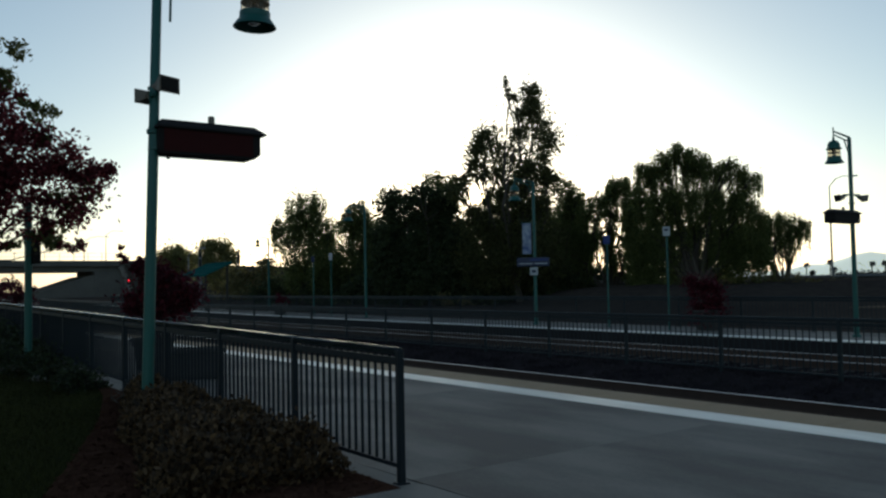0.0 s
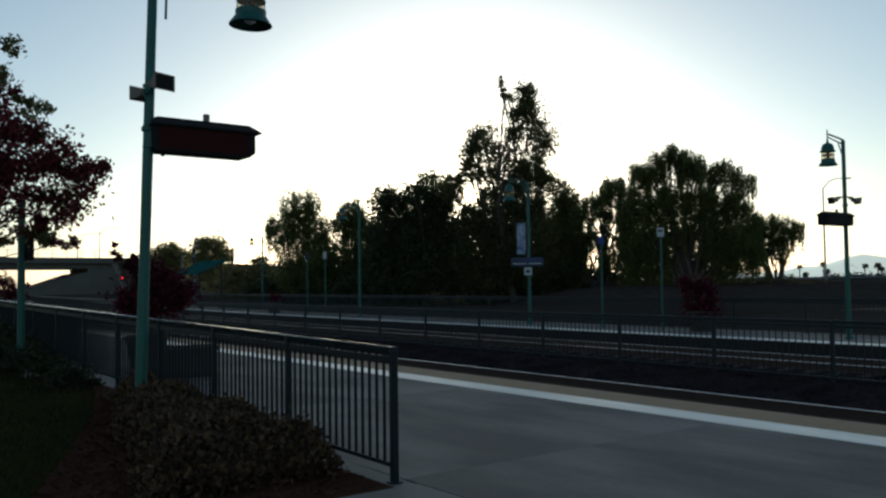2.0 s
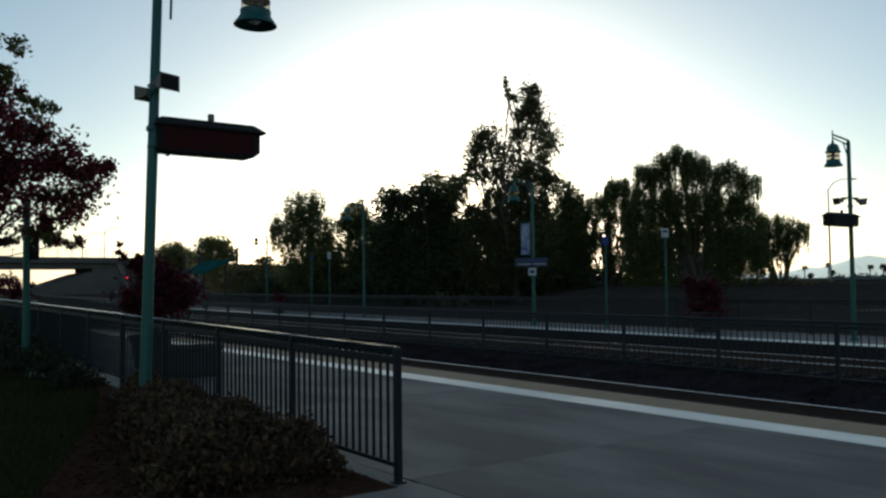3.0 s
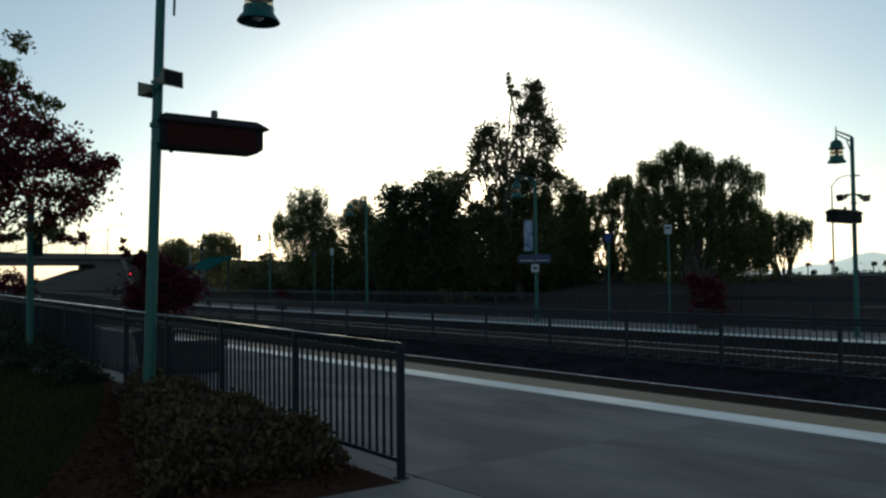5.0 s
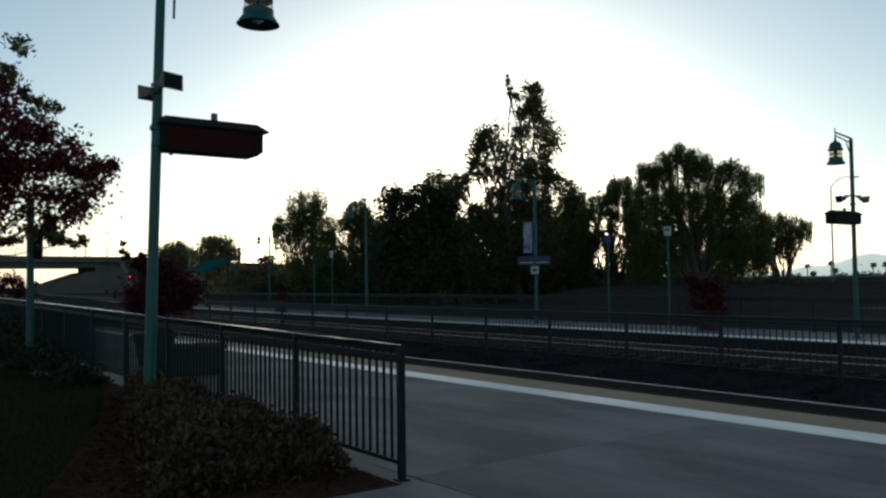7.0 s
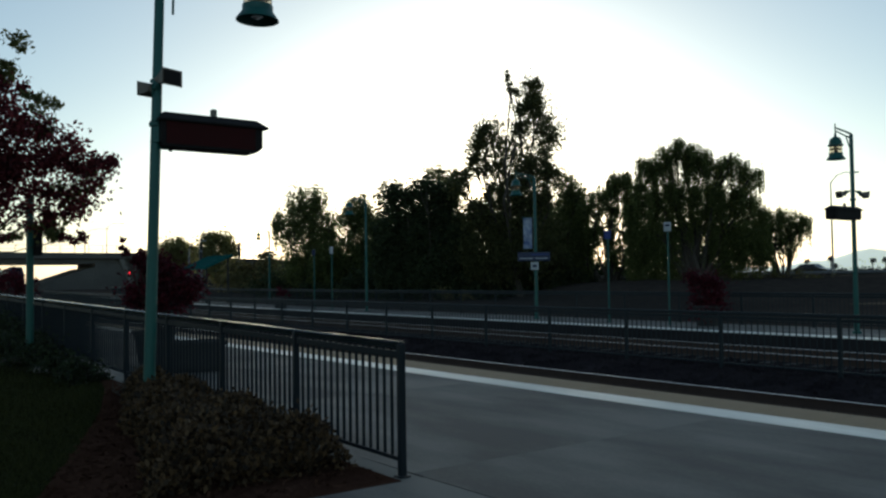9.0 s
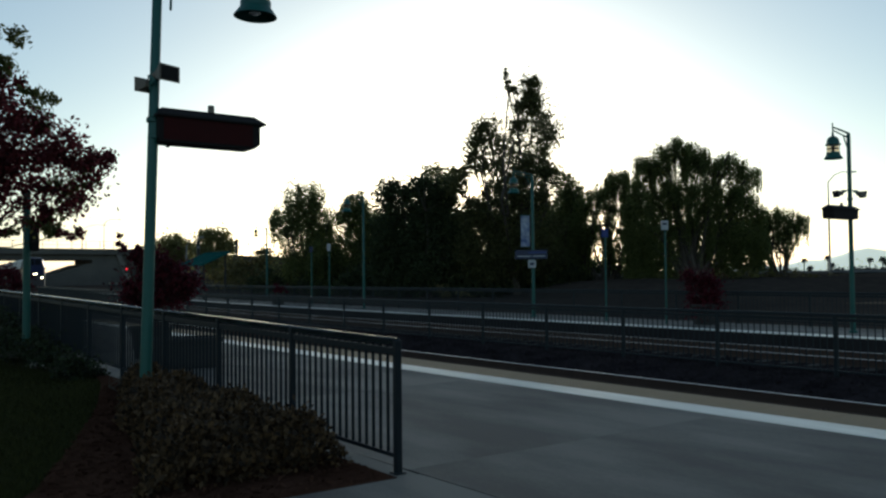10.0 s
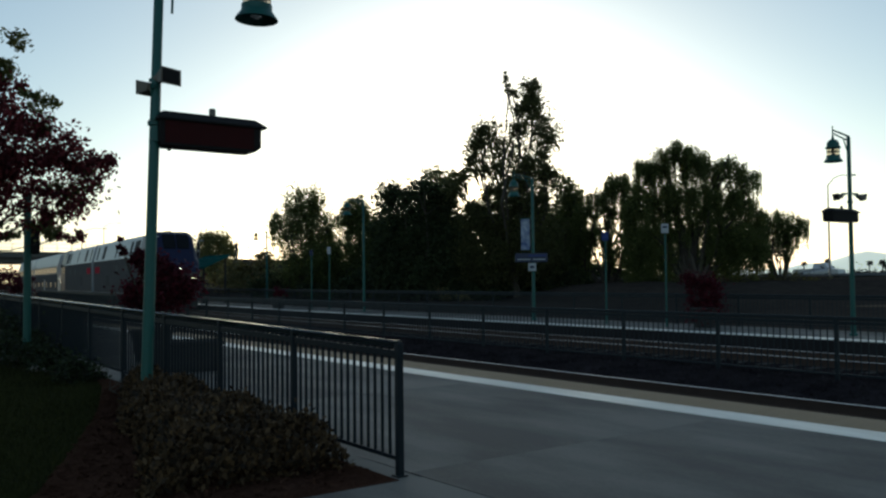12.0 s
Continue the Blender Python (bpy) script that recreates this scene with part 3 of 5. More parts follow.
def lamp_post(m, arm, label, height=5.9, bell_z=4.75, side=1, radius=0.07, grow=1.0):
    """A teal station lamp post whose arm reaches across (side +1 or -1) with a hanging bell."""
    top = thing("lamp_post", label, "lamp post", m, "platform lamp posts")
    part("pole", lathe(B(), [(radius * 1.9, 0), (radius * 1.9, 0.05), (radius * 1.2, 0.08), (radius * 1.1, 0.5), (radius, 2.5), (radius * 0.85, height - 0.05), (radius * 0.5, height)], 20), TEAL, top, smooth=True)
    part("collar", lathe(B(), [(radius * 1.02, 3.55), (radius * 1.3, 3.56), (radius * 1.3, 3.60), (radius * 1.02, 3.61)], 20), TEAL, top, smooth=True)
    y = arm * side
    az = bell_z + (0.98 if grow == 1 else 0.74)
    bm = B()
    limb(bm, [(0, 0, az), (0, y * 0.5, az + 0.05), (0, y, az + 0.09)], 0.028, 0.022, 8)
    limb(bm, [(0, 0, az - 0.12), (0, y * 0.5, az - 0.06), (0, y, az + 0.01)], 0.02, 0.018, 8)
    part("arm", bm, TEAL, top, smooth=True)
    part("brace", rod(rod(B(), (0, y * 0.08, az - 0.42), (0, y * 0.35, az - 0.07), 0.016), (0, 0, az - 0.5), (0, y * 0.08, az - 0.42), 0.016), TEAL, top, smooth=True)
    if height > 6:
        part("conduit", rod(B(), (0, 0.17, bell_z - 0.16), (0, 0.17, az - 0.05), 0.016), TEAL, top, smooth=True)
        part("strap", rod(B(), (0, 0, bell_z + 0.2), (0, 0.17, bell_z + 0.2), 0.012), TEAL, top, smooth=True)
    part("hanger", rod(B(), (0, y, bell_z + 0.66 * grow), (0, y, az + 0.2), 0.016), TEAL, top, smooth=True)
    bell_lamp(top, 0, y, bell_z, grow)
    return top


def speaker(m, label="weathered horn loudspeaker clamped to a lamp post"):
    top = thing("loudspeaker", label, "loudspeaker", m, "platform loudspeakers")
    part("horn", loft(B(), [[(-a, d, -b), (a, d, -b), (a, d, b), (-a, d, b)] for a, b, d in ((0.05, 0.045, 0.03), (0.07, 0.06, 0.08), (0.12, 0.085, 0.17), (0.128, 0.092, 0.18), (0.115, 0.08, 0.175))]), SPEAKER_GREY, top)
    # The horn is closed; a flat dark plate stands for its shaded hollow.
    part("mouth", box(B(), -0.105, 0.105, 0.174, 0.182, -0.074, 0.074), BOARD_DARK, top, "dark plate for the shade inside the horn")
    part("driver", rod(B(), (0, -0.02, 0), (0, 0.07, 0), 0.055, 0.05, 14), SPEAKER_GREY, top, smooth=True)
    part("bracket", rod(box(B(), -0.015, 0.015, -0.12, 0.0, -0.02, 0.02), (0, -0.02, -0.08), (0, -0.02, 0.05), 0.015), TEAL, top)
    return top


def message_board(m, y0, y1, label, face=SCREEN):
    """A long display housing with a hipped cap, along y, hung from a post."""
    top = thing("message_board", label, "display board", m, "platform display boards")
    a, b, h = y0, y1, 0.17
    body = [[(-h, a, 0.06), (h, a, 0.06), (h, a, 0.31), (-h, a, 0.31)], [(-h, a + 0.02, 0.0), (h, a + 0.02, 0.0), (h, a + 0.02, 0.31), (-h, a + 0.02, 0.31)],
            [(-h, b - 0.11, 0.0), (h, b - 0.11, 0.0), (h, b - 0.11, 0.31), (-h, b - 0.11, 0.31)], [(-h, b - 0.03, 0.06), (h, b - 0.03, 0.06), (h, b - 0.03, 0.31), (-h, b - 0.03, 0.31)]]
    part("housing", loft(B(), body), BOARD_DARK, top)
    cap = [[(x, y, 0.31) for x, y in ((-h - 0.04, a - 0.03), (h + 0.04, a - 0.03), (h + 0.04, b + 0.04), (-h - 0.04, b + 0.04))],
           [(x, y, 0.33) for x, y in ((-h - 0.04, a - 0.03), (h + 0.04, a - 0.03), (h + 0.04, b + 0.04), (-h - 0.04, b + 0.04))],
           [(x, y, 0.43) for x, y in ((-h * 0.45, a + 0.07), (h * 0.45, a + 0.07), (h * 0.45, b - 0.07), (-h * 0.45, b - 0.07))]]
    part("cap", loft(B(), cap), BOARD_DARK, top)
    for s in (-1, 1):
        part("display", box(B(), s * h, s * (h + 0.006), a + 0.06, b - 0.13, 0.03, 0.3), face, top, "unlit dark display face")
    mid = (a + b) / 2 + 0.05
    part("vent_cap", lathe(B(), [(0.042, 0.41), (0.042, 0.52), (0.036, 0.53)], 14, (0, mid, 0)), SPEAKER_GREY, top, smooth=True)
    return top


# near side lamp post with its fittings
P1 = (-10.407, 3.297)
lamp_post(pose(*P1, -0.03, -1.7), 1.29, "teal lamp post with a hanging bell lamp beside the hedge", 6.4, 5.14, radius=0.064)
message_board(pose(P1[0], P1[1], 3.28), 0.115, 1.455, "dark display housing on brackets, unlit, on a lamp post")
top = thing("board_bracket", "teal pipe bracket clamped round a lamp post", "bracket", pose(P1[0], P1[1], 3.22, -1.7))
part("sleeve", lathe(B(), [(0.066, 0.10), (0.08, 0.105), (0.088, 0.11), (0.088, 0.13), (0.076, 0.135), (0.076, 0.36), (0.088, 0.365), (0.088, 0.39), (0.066, 0.395)], 20, (0, 0.12, 0)), TEAL, top, smooth=True)
for z in (0.09, 0.36):
    part("pipe", rod(B(), (0, 0.16, z), (0, 0.30, z - 0.02), 0.026), TEAL, top, smooth=True)
    part("flange", rod(B(), (0, 0.27, z - 0.015), (0, 0.30, z - 0.02), 0.05, n=12), BOARD_DARK, top, smooth=True)
speaker(pose(P1[0] + 0.03, P1[1] + 0.14, 4.10, 0, 0, -68) @ Matrix.Diagonal((1.2, 1.25, 1.08, 1)))
speaker(pose(P1[0] + 0.02, P1[1] + 0.05, 3.99, 0, 0, 105) @ Matrix.Diagonal((0.95, 0.72, 0.95, 1)))
top = thing("sign_post", "teal post with a small dark box beside the plum tree", "sign post", pose(-17.4, 3.35, -0.03))
part("pole", lathe(B(), [(0.1, 0), (0.1, 0.05), (0.07, 0.08), (0.065, 3.3), (0.03, 3.34)], 16), TEAL, top, smooth=True)
part("box", box(B(), -0.1, 0.1, 0.06, 0.2, 2.2, 2.75, 0.015), BOARD_DARK, top)
# far side lamp posts
lamp_post(pose(-11.83, 22.5, -0.01 + rise(-11.83)), 0.8, "teal lamp post with bell lamp on the far platform", 5.36, 4.61, -1, 0.06, 0.86)
message_board(pose(-11.83, 22.5, 3.02) @ Matrix.Diagonal((0.85, 0.85, 0.82, 1)), -1.35, 0.2, "dark display housing on a far platform lamp post", BOARD_DARK)
speaker(pose(-11.73, 22.72, 3.74, -12, 0, -25))
speaker(pose(-11.93, 22.26, 3.74, -12, 0, 155))
solid("speaker_arm", rod(B(), (-11.73, 22.72, 3.8), (-11.93, 22.26, 3.8), 0.02), TEAL, "teal cross arm for two loudspeakers", "bracket")
lamp_post(pose(-24.3, 22.5, -0.01 + rise(-24.3)), 0.95, "teal lamp post carrying a banner and a station sign", 5.47, 4.72, -1, 0.06, 0.86)
lamp_post(pose(-36.7, 22.5 + bend(-36.7), -0.01 + rise(-36.7)), 0.95, "teal lamp post with bell lamp before dark trees", 5.57, 4.82, -1, 0.06, 0.86)
lamp_post(pose(-65.0, 30.6, 0.05), 0.95, "teal lamp post with bell lamp beyond the far platform", 5.67, 4.92, -1, 0.085, 0.86)

# fences
fence("platform_railing", "dark painted steel railing with thin pickets along the platform", 3.965, -5.96, -62, 1.9, 0.115, 1.1135, 0.12, RAIL_PAINT, 0.058, 0.0102, -0.005, deep=2.6, level=verge, sway=straight)
fence("track_fence", "grey picket fence standing between the two tracks", 14.58, 1.78, -95, 2.44, 0.13, 0.893, -0.14, FENCE_GREY, 0.07, 0.018, -0.25)
fence("back_fence", "grey picket fence along the back of the far platform", 24.08, 8.0, -110, 2.44, 0.13, 1.028, 0.1, FENCE_GREY, 0.06, 0.016, -0.01, parts=200)
solid("kerb", graded(B(), 3.875, 4.085, -0.4, -0.008, -64, -5.83, verge, straight), KERB, "concrete kerb below the railing", "kerb", kind="structure")


# ---- signs on the far platform ----
def post_sign(m, height, paint, w, h, label, back=WHITE_SIGN, bars=0):
    top = thing("post_sign", label, "sign", m, "signs on posts")
    part("pole", lathe(B(), [(0.05, 0), (0.05, 0.03), (0.032, 0.04), (0.03, height)], 12), TEAL, top, smooth=True)
    plate = part("plate", box(B(), -w / 2, w / 2, -0.05, -0.035, height - h, height + 0.02, 0.01), paint, top)
    for i in range(bars):
        z = height - h * (0.3 + 0.4 * i / max(1, bars - 1))
        part("bar", box(B(), -w * 0.3, w * 0.3, -0.054, -0.05, z - 0.03, z + 0.03), NAVY_SIGN, plate)
    return top


post_sign(pose(-20.6, 22.5, -0.01 + rise(-20.6), 0, 0, 30), 3.18, BLUE_SIGN, 0.24, 0.28, "blue sign on a tall teal post")
post_sign(pose(-18.0, 22.5, -0.01 + rise(-18.0), 0, 0, 30), 3.32, WHITE_SIGN, 0.23, 0.28, "small white sign on a tall teal post", bars=1)
post_sign(pose(-40.3, 22.5 + bend(-40.3), -0.01 + rise(-40.3), 0, 0, 30), 3.34, WHITE_SIGN, 0.2, 0.36, "small white sign on a thin post")
post_sign(pose(-42.4, 22.5 + bend(-42.4), -0.01 + rise(-42.4), 0, 0, 30), 3.26, NAVY_SIGN, 0.22, 0.3, "dark sign on a thin post")


def station_sign(m):
    top = thing("station_sign", "dark blue station sign with pale lettering on a lamp post", "sign", m)
    panel = part("panel", box(B(), -0.62, 0.62, -0.03, 0.03, 0, 0.34, 0.01), NAVY_SIGN, top)
    for a, b in ((-0.54, -0.02), (0.06, 0.54)):
        part("bar", box(B(), a, b, -0.034, -0.03, 0.085, 0.12), WHITE_SIGN, panel)
    part("bar", box(B(), -0.1, 0.56, -0.034, -0.03, 0.22, 0.27), BLUE_SIGN, panel)
    part("clamp", lathe(B(), [(0.11, 0.1), (0.12, 0.11), (0.12, 0.2), (0.11, 0.21)], 16, (0, 0.12, 0)), TEAL, top)


station_sign(pose(-24.25, 22.36, 2.24, 0, 0, 40))
top = thing("banner", "blue and pale cloth banner hung beside a lamp post", "banner", pose(-24.3, 22.5, 2.72, 0, 0, 40))
bm = B()
loft(bm, [[(-0.46, 0.02 + d, z), (-0.12, 0.0 + d, z), (-0.12, 0.01 + d, z), (-0.46, 0.03 + d, z)] for z, d in ((0, -0.03), (0.3, 0.02), (0.6, -0.01), (0.9, 0.03), (1.2, 0.0))])
part("cloth", bm, BANNER_BLUE, top)
for z in (0.0, 1.2):
    part("rod", rod(B(), (-0.5, 0, z), (0, 0, z), 0.012), TEAL, top)
top = thing("notice_plate", "small white notice on a lamp post", "sign", pose(-24.25, 22.4, 1.9, 0, 0, 40))
part("plate", box(B(), -0.15, 0.15, -0.03, -0.015, 0, 0.3, 0.006), WHITE_SIGN, top)
part("bar", box(B(), -0.08, 0.08, -0.034, -0.03, 0.1, 0.2), NAVY_SIGN, top)


# ---- shelter ----
def shelter(m):
    """A platform shelter: a sloping roof with raised seams on four legs; its corner at the origin."""
    top = thing("shelter", "small platform shelter with a sloping teal roof", "shelter", m)
    roof = part("roof", loft(B(), [[(-4.8, y, z - 0.14), (0, y, z - 0.14), (0, y, z), (-4.8, y, z)] for y, z in ((0, 2.58), (2.1, 3.51))]), ROOF_TEAL, top)
    for i in range(12):
        x = -0.06 - 0.42 * i
        part("seam", loft(B(), [[(x - 0.015, y, z), (x + 0.015, y, z), (x + 0.015, y, z + 0.03), (x - 0.015, y, z + 0.03)] for y, z in ((0.01, 2.58), (2.09, 3.51))]), ROOF_TEAL, roof)
    for x in (-4.5, -0.3):
        for y, h in ((0.25, 2.58), (1.85, 3.29)):
            part("leg", box(B(), x - 0.06, x + 0.06, y - 0.06, y + 0.06, 0, h, 0.01), UNDERCAR, top)


shelter(pose(-58.77, 22.70, -0.01 + rise(-58.77)))


# ---- plants in the bed ----
def edge_y(u):
    """The bed's outer line: the shrubs widen away from the walkway."""
    k = np.clip((-u - 8.2) / 1.2, 0, 1)
    return 0.31 * -u + 0.02 - 0.2 * k * k * (3 - 2 * k)


def shrub(u0, u1, seed, dens, label):
    """A low clipped shrub that fills a stretch of the bed."""
    rng = np.random.default_rng(seed)
    cx = (u0 + u1) / 2
    top = thing("shrub", label, "shrub", pose(cx, 3.0, -0.03 + verge(cx)), "low hedge along the railing")
    bm = B()
    pts = []
    n = int(dens * abs(u0 - u1))
    u = u1 + (u0 - u1) * rng.random(n)
    lo = edge_y(u) + 0.05 * np.sin(u * 9)
    w = np.maximum(0.05, 3.77 - lo)
    f = rng.random(n)
    v = lo + w * f
    lift = np.minimum(1, np.minimum(f * w / 0.28 + 0.08, (1 - f) * w / 0.2 + 0.2)) ** 0.5
    ends = np.minimum(1, np.abs(u - np.clip(-6.35, u1, 9)) / 0.4 + 0.05) ** 0.5
    h = 0.42 * lift * np.where(u > -6.75, ends, 1) * (0.86 + 0.16 * np.sin(u * 5.1 + seed) * np.cos(v * 6.3) + 0.1 * rng.normal(size=n))
    z = h * np.where(rng.random(n) < 0.65, 1, rng.random(n))
    p = np.stack([u - cx, v - 3.0, np.maximum(z, 0.02) + 0.0144 * (cx - u)], 1)
    a = rng.normal(size=(n, 3))
    a[:, 2] = np.abs(a[:, 2]) + 0.3
    a /= np.linalg.norm(a, axis=1)[:, None]
    b = np.cross(a, rng.normal(size=(n, 3)))
    b /= np.linalg.norm(b, axis=1)[:, None]
    ln = (0.036 + 0.044 * rng.random(n))[:, None]
    q = np.stack([p, p + a * ln * 0.55 + b * ln * 0.3, p + a * ln, p + a * ln * 0.55 - b * ln * 0.3], 1)
    crown = new("crown", quads_mesh("crown", q, HEDGE))
    crown.parent = top
    for k in range(26):
        x = rng.uniform(min(u0, u1), max(u0, u1) - 0.3)
        y = rng.uniform(min(3.5, edge_y(x) + 0.45), 3.55)
        limb(bm, [(x - cx, y - 3, 0), (x - cx + rng.normal() * 0.06, y - 3 + rng.normal() * 0.06, 0.1), (x - cx + rng.normal() * 0.08, y - 3 + rng.normal() * 0.06, 0.22)], 0.012, 0.005, 5)
    tagged(part("woody_base", bm, BARK, top), kind="stuff")


for i, (a, b) in enumerate(((-6.4, -7.4), (-7.4, -8.5), (-8.5, -9.7), (-9.7, -11.0), (-11.0, -12.4))):
    shrub(a, b, 20 + i, 7000 - i * 700, "low dense dark green shrub in a mulched bed")

for i, (x, w) in enumerate(((-14.2, 0.6), (-15.6, 0.5), (-17.0, 0.7), (-18.8, 0.7), (-20.8, 0.8), (-23.2, 0.9))):
    h = max(0.0, -14.5 - x) * 0.028
    tree("low dark green ground cover below the railing", pose(x, 3.42, -0.03 + verge(x)), [(0, 0.16 + h, w, 0.2 + h), (-w * 0.6, 0.12 + h, w * 0.5, 0.16 + h), (w * 0.6, 0.12 + h * 0.8, w * 0.5, 0.16 + h * 0.8)],
         COVER, 9000, 0.07, 140 + i, trunk=0.015, category="shrub", name="ground_cover", clump=0.18)
for x, y, r in ((-15.9, 3.2, 0.09), (-15.6, 3.28, 0.06)):
    bm = B()
    bmesh.ops.create_icosphere(bm, subdivisions=2, radius=r)
    for v in bm.verts:
        v.co *= 1 + 0.25 * noise.noise(v.co * 14)
        v.co.z *= 0.7
    solid("stone", bm, KERB, "small pale stone on the lawn", "stone", "pale stones", m=pose(x, y, 0.02 + verge(x)), smooth=True)
bed = B()
loft(bm := bed, [[(u, a, -0.06 + verge(u)), (u, 3.87, -0.06 + verge(u)), (u, 3.87, verge(u)), (u, a, verge(u))] for u, a in ((-5.83, 0.6), (-7.2, 1.45), (-8.8, 2.1), (-10.8, 2.85), (-13.0, 3.5), (-14.5, 3.8))])
solid("planting_bed", bed, MULCH, "reddish brown bark mulch bed by the railing", "planting bed", kind="structure")


def chips():
    rng = np.random.default_rng(8)
    n = 9000
    u = -5.85 - rng.random(n) * 7
    a = np.interp(-u, [5.83, 7.2, 8.8, 10.8, 13], [0.6, 1.45, 2.1, 2.85, 3.55])
    v = a + (3.85 - a) * rng.random(n)
    c = np.stack([u, v, 0.004 + 0.014 * rng.random(n) + 0.0144 * np.maximum(0, -u - 6)], 1)
    d = rng.normal(size=(n, 3)) * np.array([1, 1, 0.3])
    d /= np.linalg.norm(d, axis=1)[:, None]
    e = np.cross(d, np.array([0, 0, 1.0]) + rng.normal(size=(n, 3)) * 0.3)
    e /= np.linalg.norm(e, axis=1)[:, None]
    ln = (0.012 + 0.025 * rng.random(n))[:, None]
    q = np.stack([c - d * ln - e * ln * 0.35, c + d * ln - e * ln * 0.3, c + d * ln + e * ln * 0.35, c - d * ln + e * ln * 0.3], 1)
    tagged(new("mulch_chips", quads_mesh("mulch_chips", q, MULCH)), "loose bark chips on the bed", "mulch", kind="stuff")


chips()


def lawn():
    """Grass blades over the lawn beyond the bed."""
    rng = np.random.default_rng(9)
    n = 110000
    u = -6.0 - 26 * rng.random(n) ** 1.7
    a = np.interp(-u, [5.83, 7.2, 8.8, 10.8, 13, 14.5], [0.6, 1.45, 2.1, 2.85, 3.55, 3.9])
    v = a + 0.12 * rng.normal(size=n) * 0.6 - rng.random(n) ** 1.2 * np.interp(-u, [6, 32], [2.6, 6])
    keep = v < 3.85
    u, v = u[keep], v[keep]
    n = len(u)
    tuft = 0.6 + 0.5 * np.sin(u * 2.3 + 1.7 * np.sin(v * 1.9)) * np.cos(v * 2.1)
    h = (0.025 + 0.04 * rng.random(n)) * (0.7 + 0.5 * np.clip(tuft, 0, 1.2))
    c = np.stack([u, v, -0.03 + 0.0144 * np.maximum(0, -u - 6)], 1)
    th = rng.random(n) * 6.283
    side = np.stack([np.cos(th), np.sin(th), 0 * th], 1) * 0.004
    tip = c + np.stack([rng.normal(size=n) * 0.018, rng.normal(size=n) * 0.018, h], 1)
    tagged(new("grass", quads_mesh("grass", np.stack([c - side, c + side, tip], 1), GRASS, 3)), "short dark green lawn grass", "grass", kind="stuff")


lawn()


def planter(m, lobes, seed, label, leaf=BOUGAIN, size=0.085, density=9000, pot=0.42, stem=0.0):
    """A dark tub with a flowering shrub; stem lifts its crown."""
    lobes = [(a, z + stem, b, c) for a, z, b, c in lobes]
    rng = np.random.default_rng(seed)
    top = thing("potted_shrub", label, "potted plant", m, "planters on the platforms")
    part("tub", lathe(B(), [(pot * 0.72, 0), (pot * 0.75, 0.03), (pot * 0.95, 0.55), (pot * 1.05, 0.57), (pot * 1.05, 0.64), (pot * 0.92, 0.64), (pot * 0.9, 0.58)], 24), POT, top, smooth=True)
    bm = B()
    for s, z, rs, rz in lobes:
        limb(bm, [(rng.normal() * 0.05, rng.normal() * 0.05, 0.55), (s * 0.5, rng.normal() * 0.1, (0.6 + z) / 2), (s, 0, z)], 0.025, 0.008, 6)
    part("stems", bm, BARK, top)
    crown = new("crown", quads_mesh("crown", leaf_cloud(rng, lobes, density, size, 0.1, 0.22), leaf))
    crown.parent = top


planter(pose(-17.63, 5.73, 0.002 + rise(-17.63), 0, 0, 71.5), [(-0.3, 2.0, 0.16, 0.2), (0.02, 1.8, 0.34, 0.32), (0.52, 1.42, 0.42, 0.36), (0.18, 1.68, 0.3, 0.25), (-0.32, 1.2, 0.3, 0.3), (0.08, 1.25, 0.62, 0.32), (-0.62, 2.28, 0.06, 0.12), (-0.52, 2.1, 0.09, 0.12), (-0.2, 2.0, 0.22, 0.16)], 31, "dark red flowering shrub in a tub on the platform", density=14000, stem=0.11)
planter(pose(-16.9, 23.0, -0.008 + rise(-16.9), 0, 0, 36.3), [(-0.3, 1.3, 0.36, 0.4), (0.18, 1.11, 0.42, 0.38), (-0.04, 0.76, 0.61, 0.25), (0.0, 0.4, 0.6, 0.35)], 32, "dark red flowering shrub on the far platform", stem=0.1)
planter(pose(-45.2, 21.7 + bend(-45.2), -0.008 + rise(-45.2), 0, 0, 64), [(-0.15, 0.95, 0.4, 0.26), (0.35, 0.85, 0.3, 0.18)], 33, "small red flowering shrub on the far platform", density=6000)
planter(pose(-27.5, 4.95, 0.002 + rise(-27.5), 0, 0, 79), [(-0.3, 1.5, 0.45, 0.32), (0.2, 1.35, 0.35, 0.28)], 34, "red flowering shrub in a tub by the railing", stem=0.2)

top = thing("planter_box", "low dark rectangular planter box standing on the platform", "planter", pose(-15.35, 5.55, 0.002 + rise(-15.35), 0, 0, 72))
part("box", loft(B(), [[(-0.66 + a, -0.3 + a, z), (0.66 - a, -0.3 + a, z), (0.66 - a, 0.3 - a, z), (-0.66 + a, 0.3 - a, z)] for a, z in ((0.05, 0.0), (0.03, 0.06), (0.0, 0.46), (-0.03, 0.48), (-0.03, 0.54), (0.0, 0.55), (0.05, 0.55), (0.06, 0.5))]), POT, top)
part("soil", box(B(), -0.59, 0.59, -0.23, 0.23, 0.49, 0.515), MULCH, top)

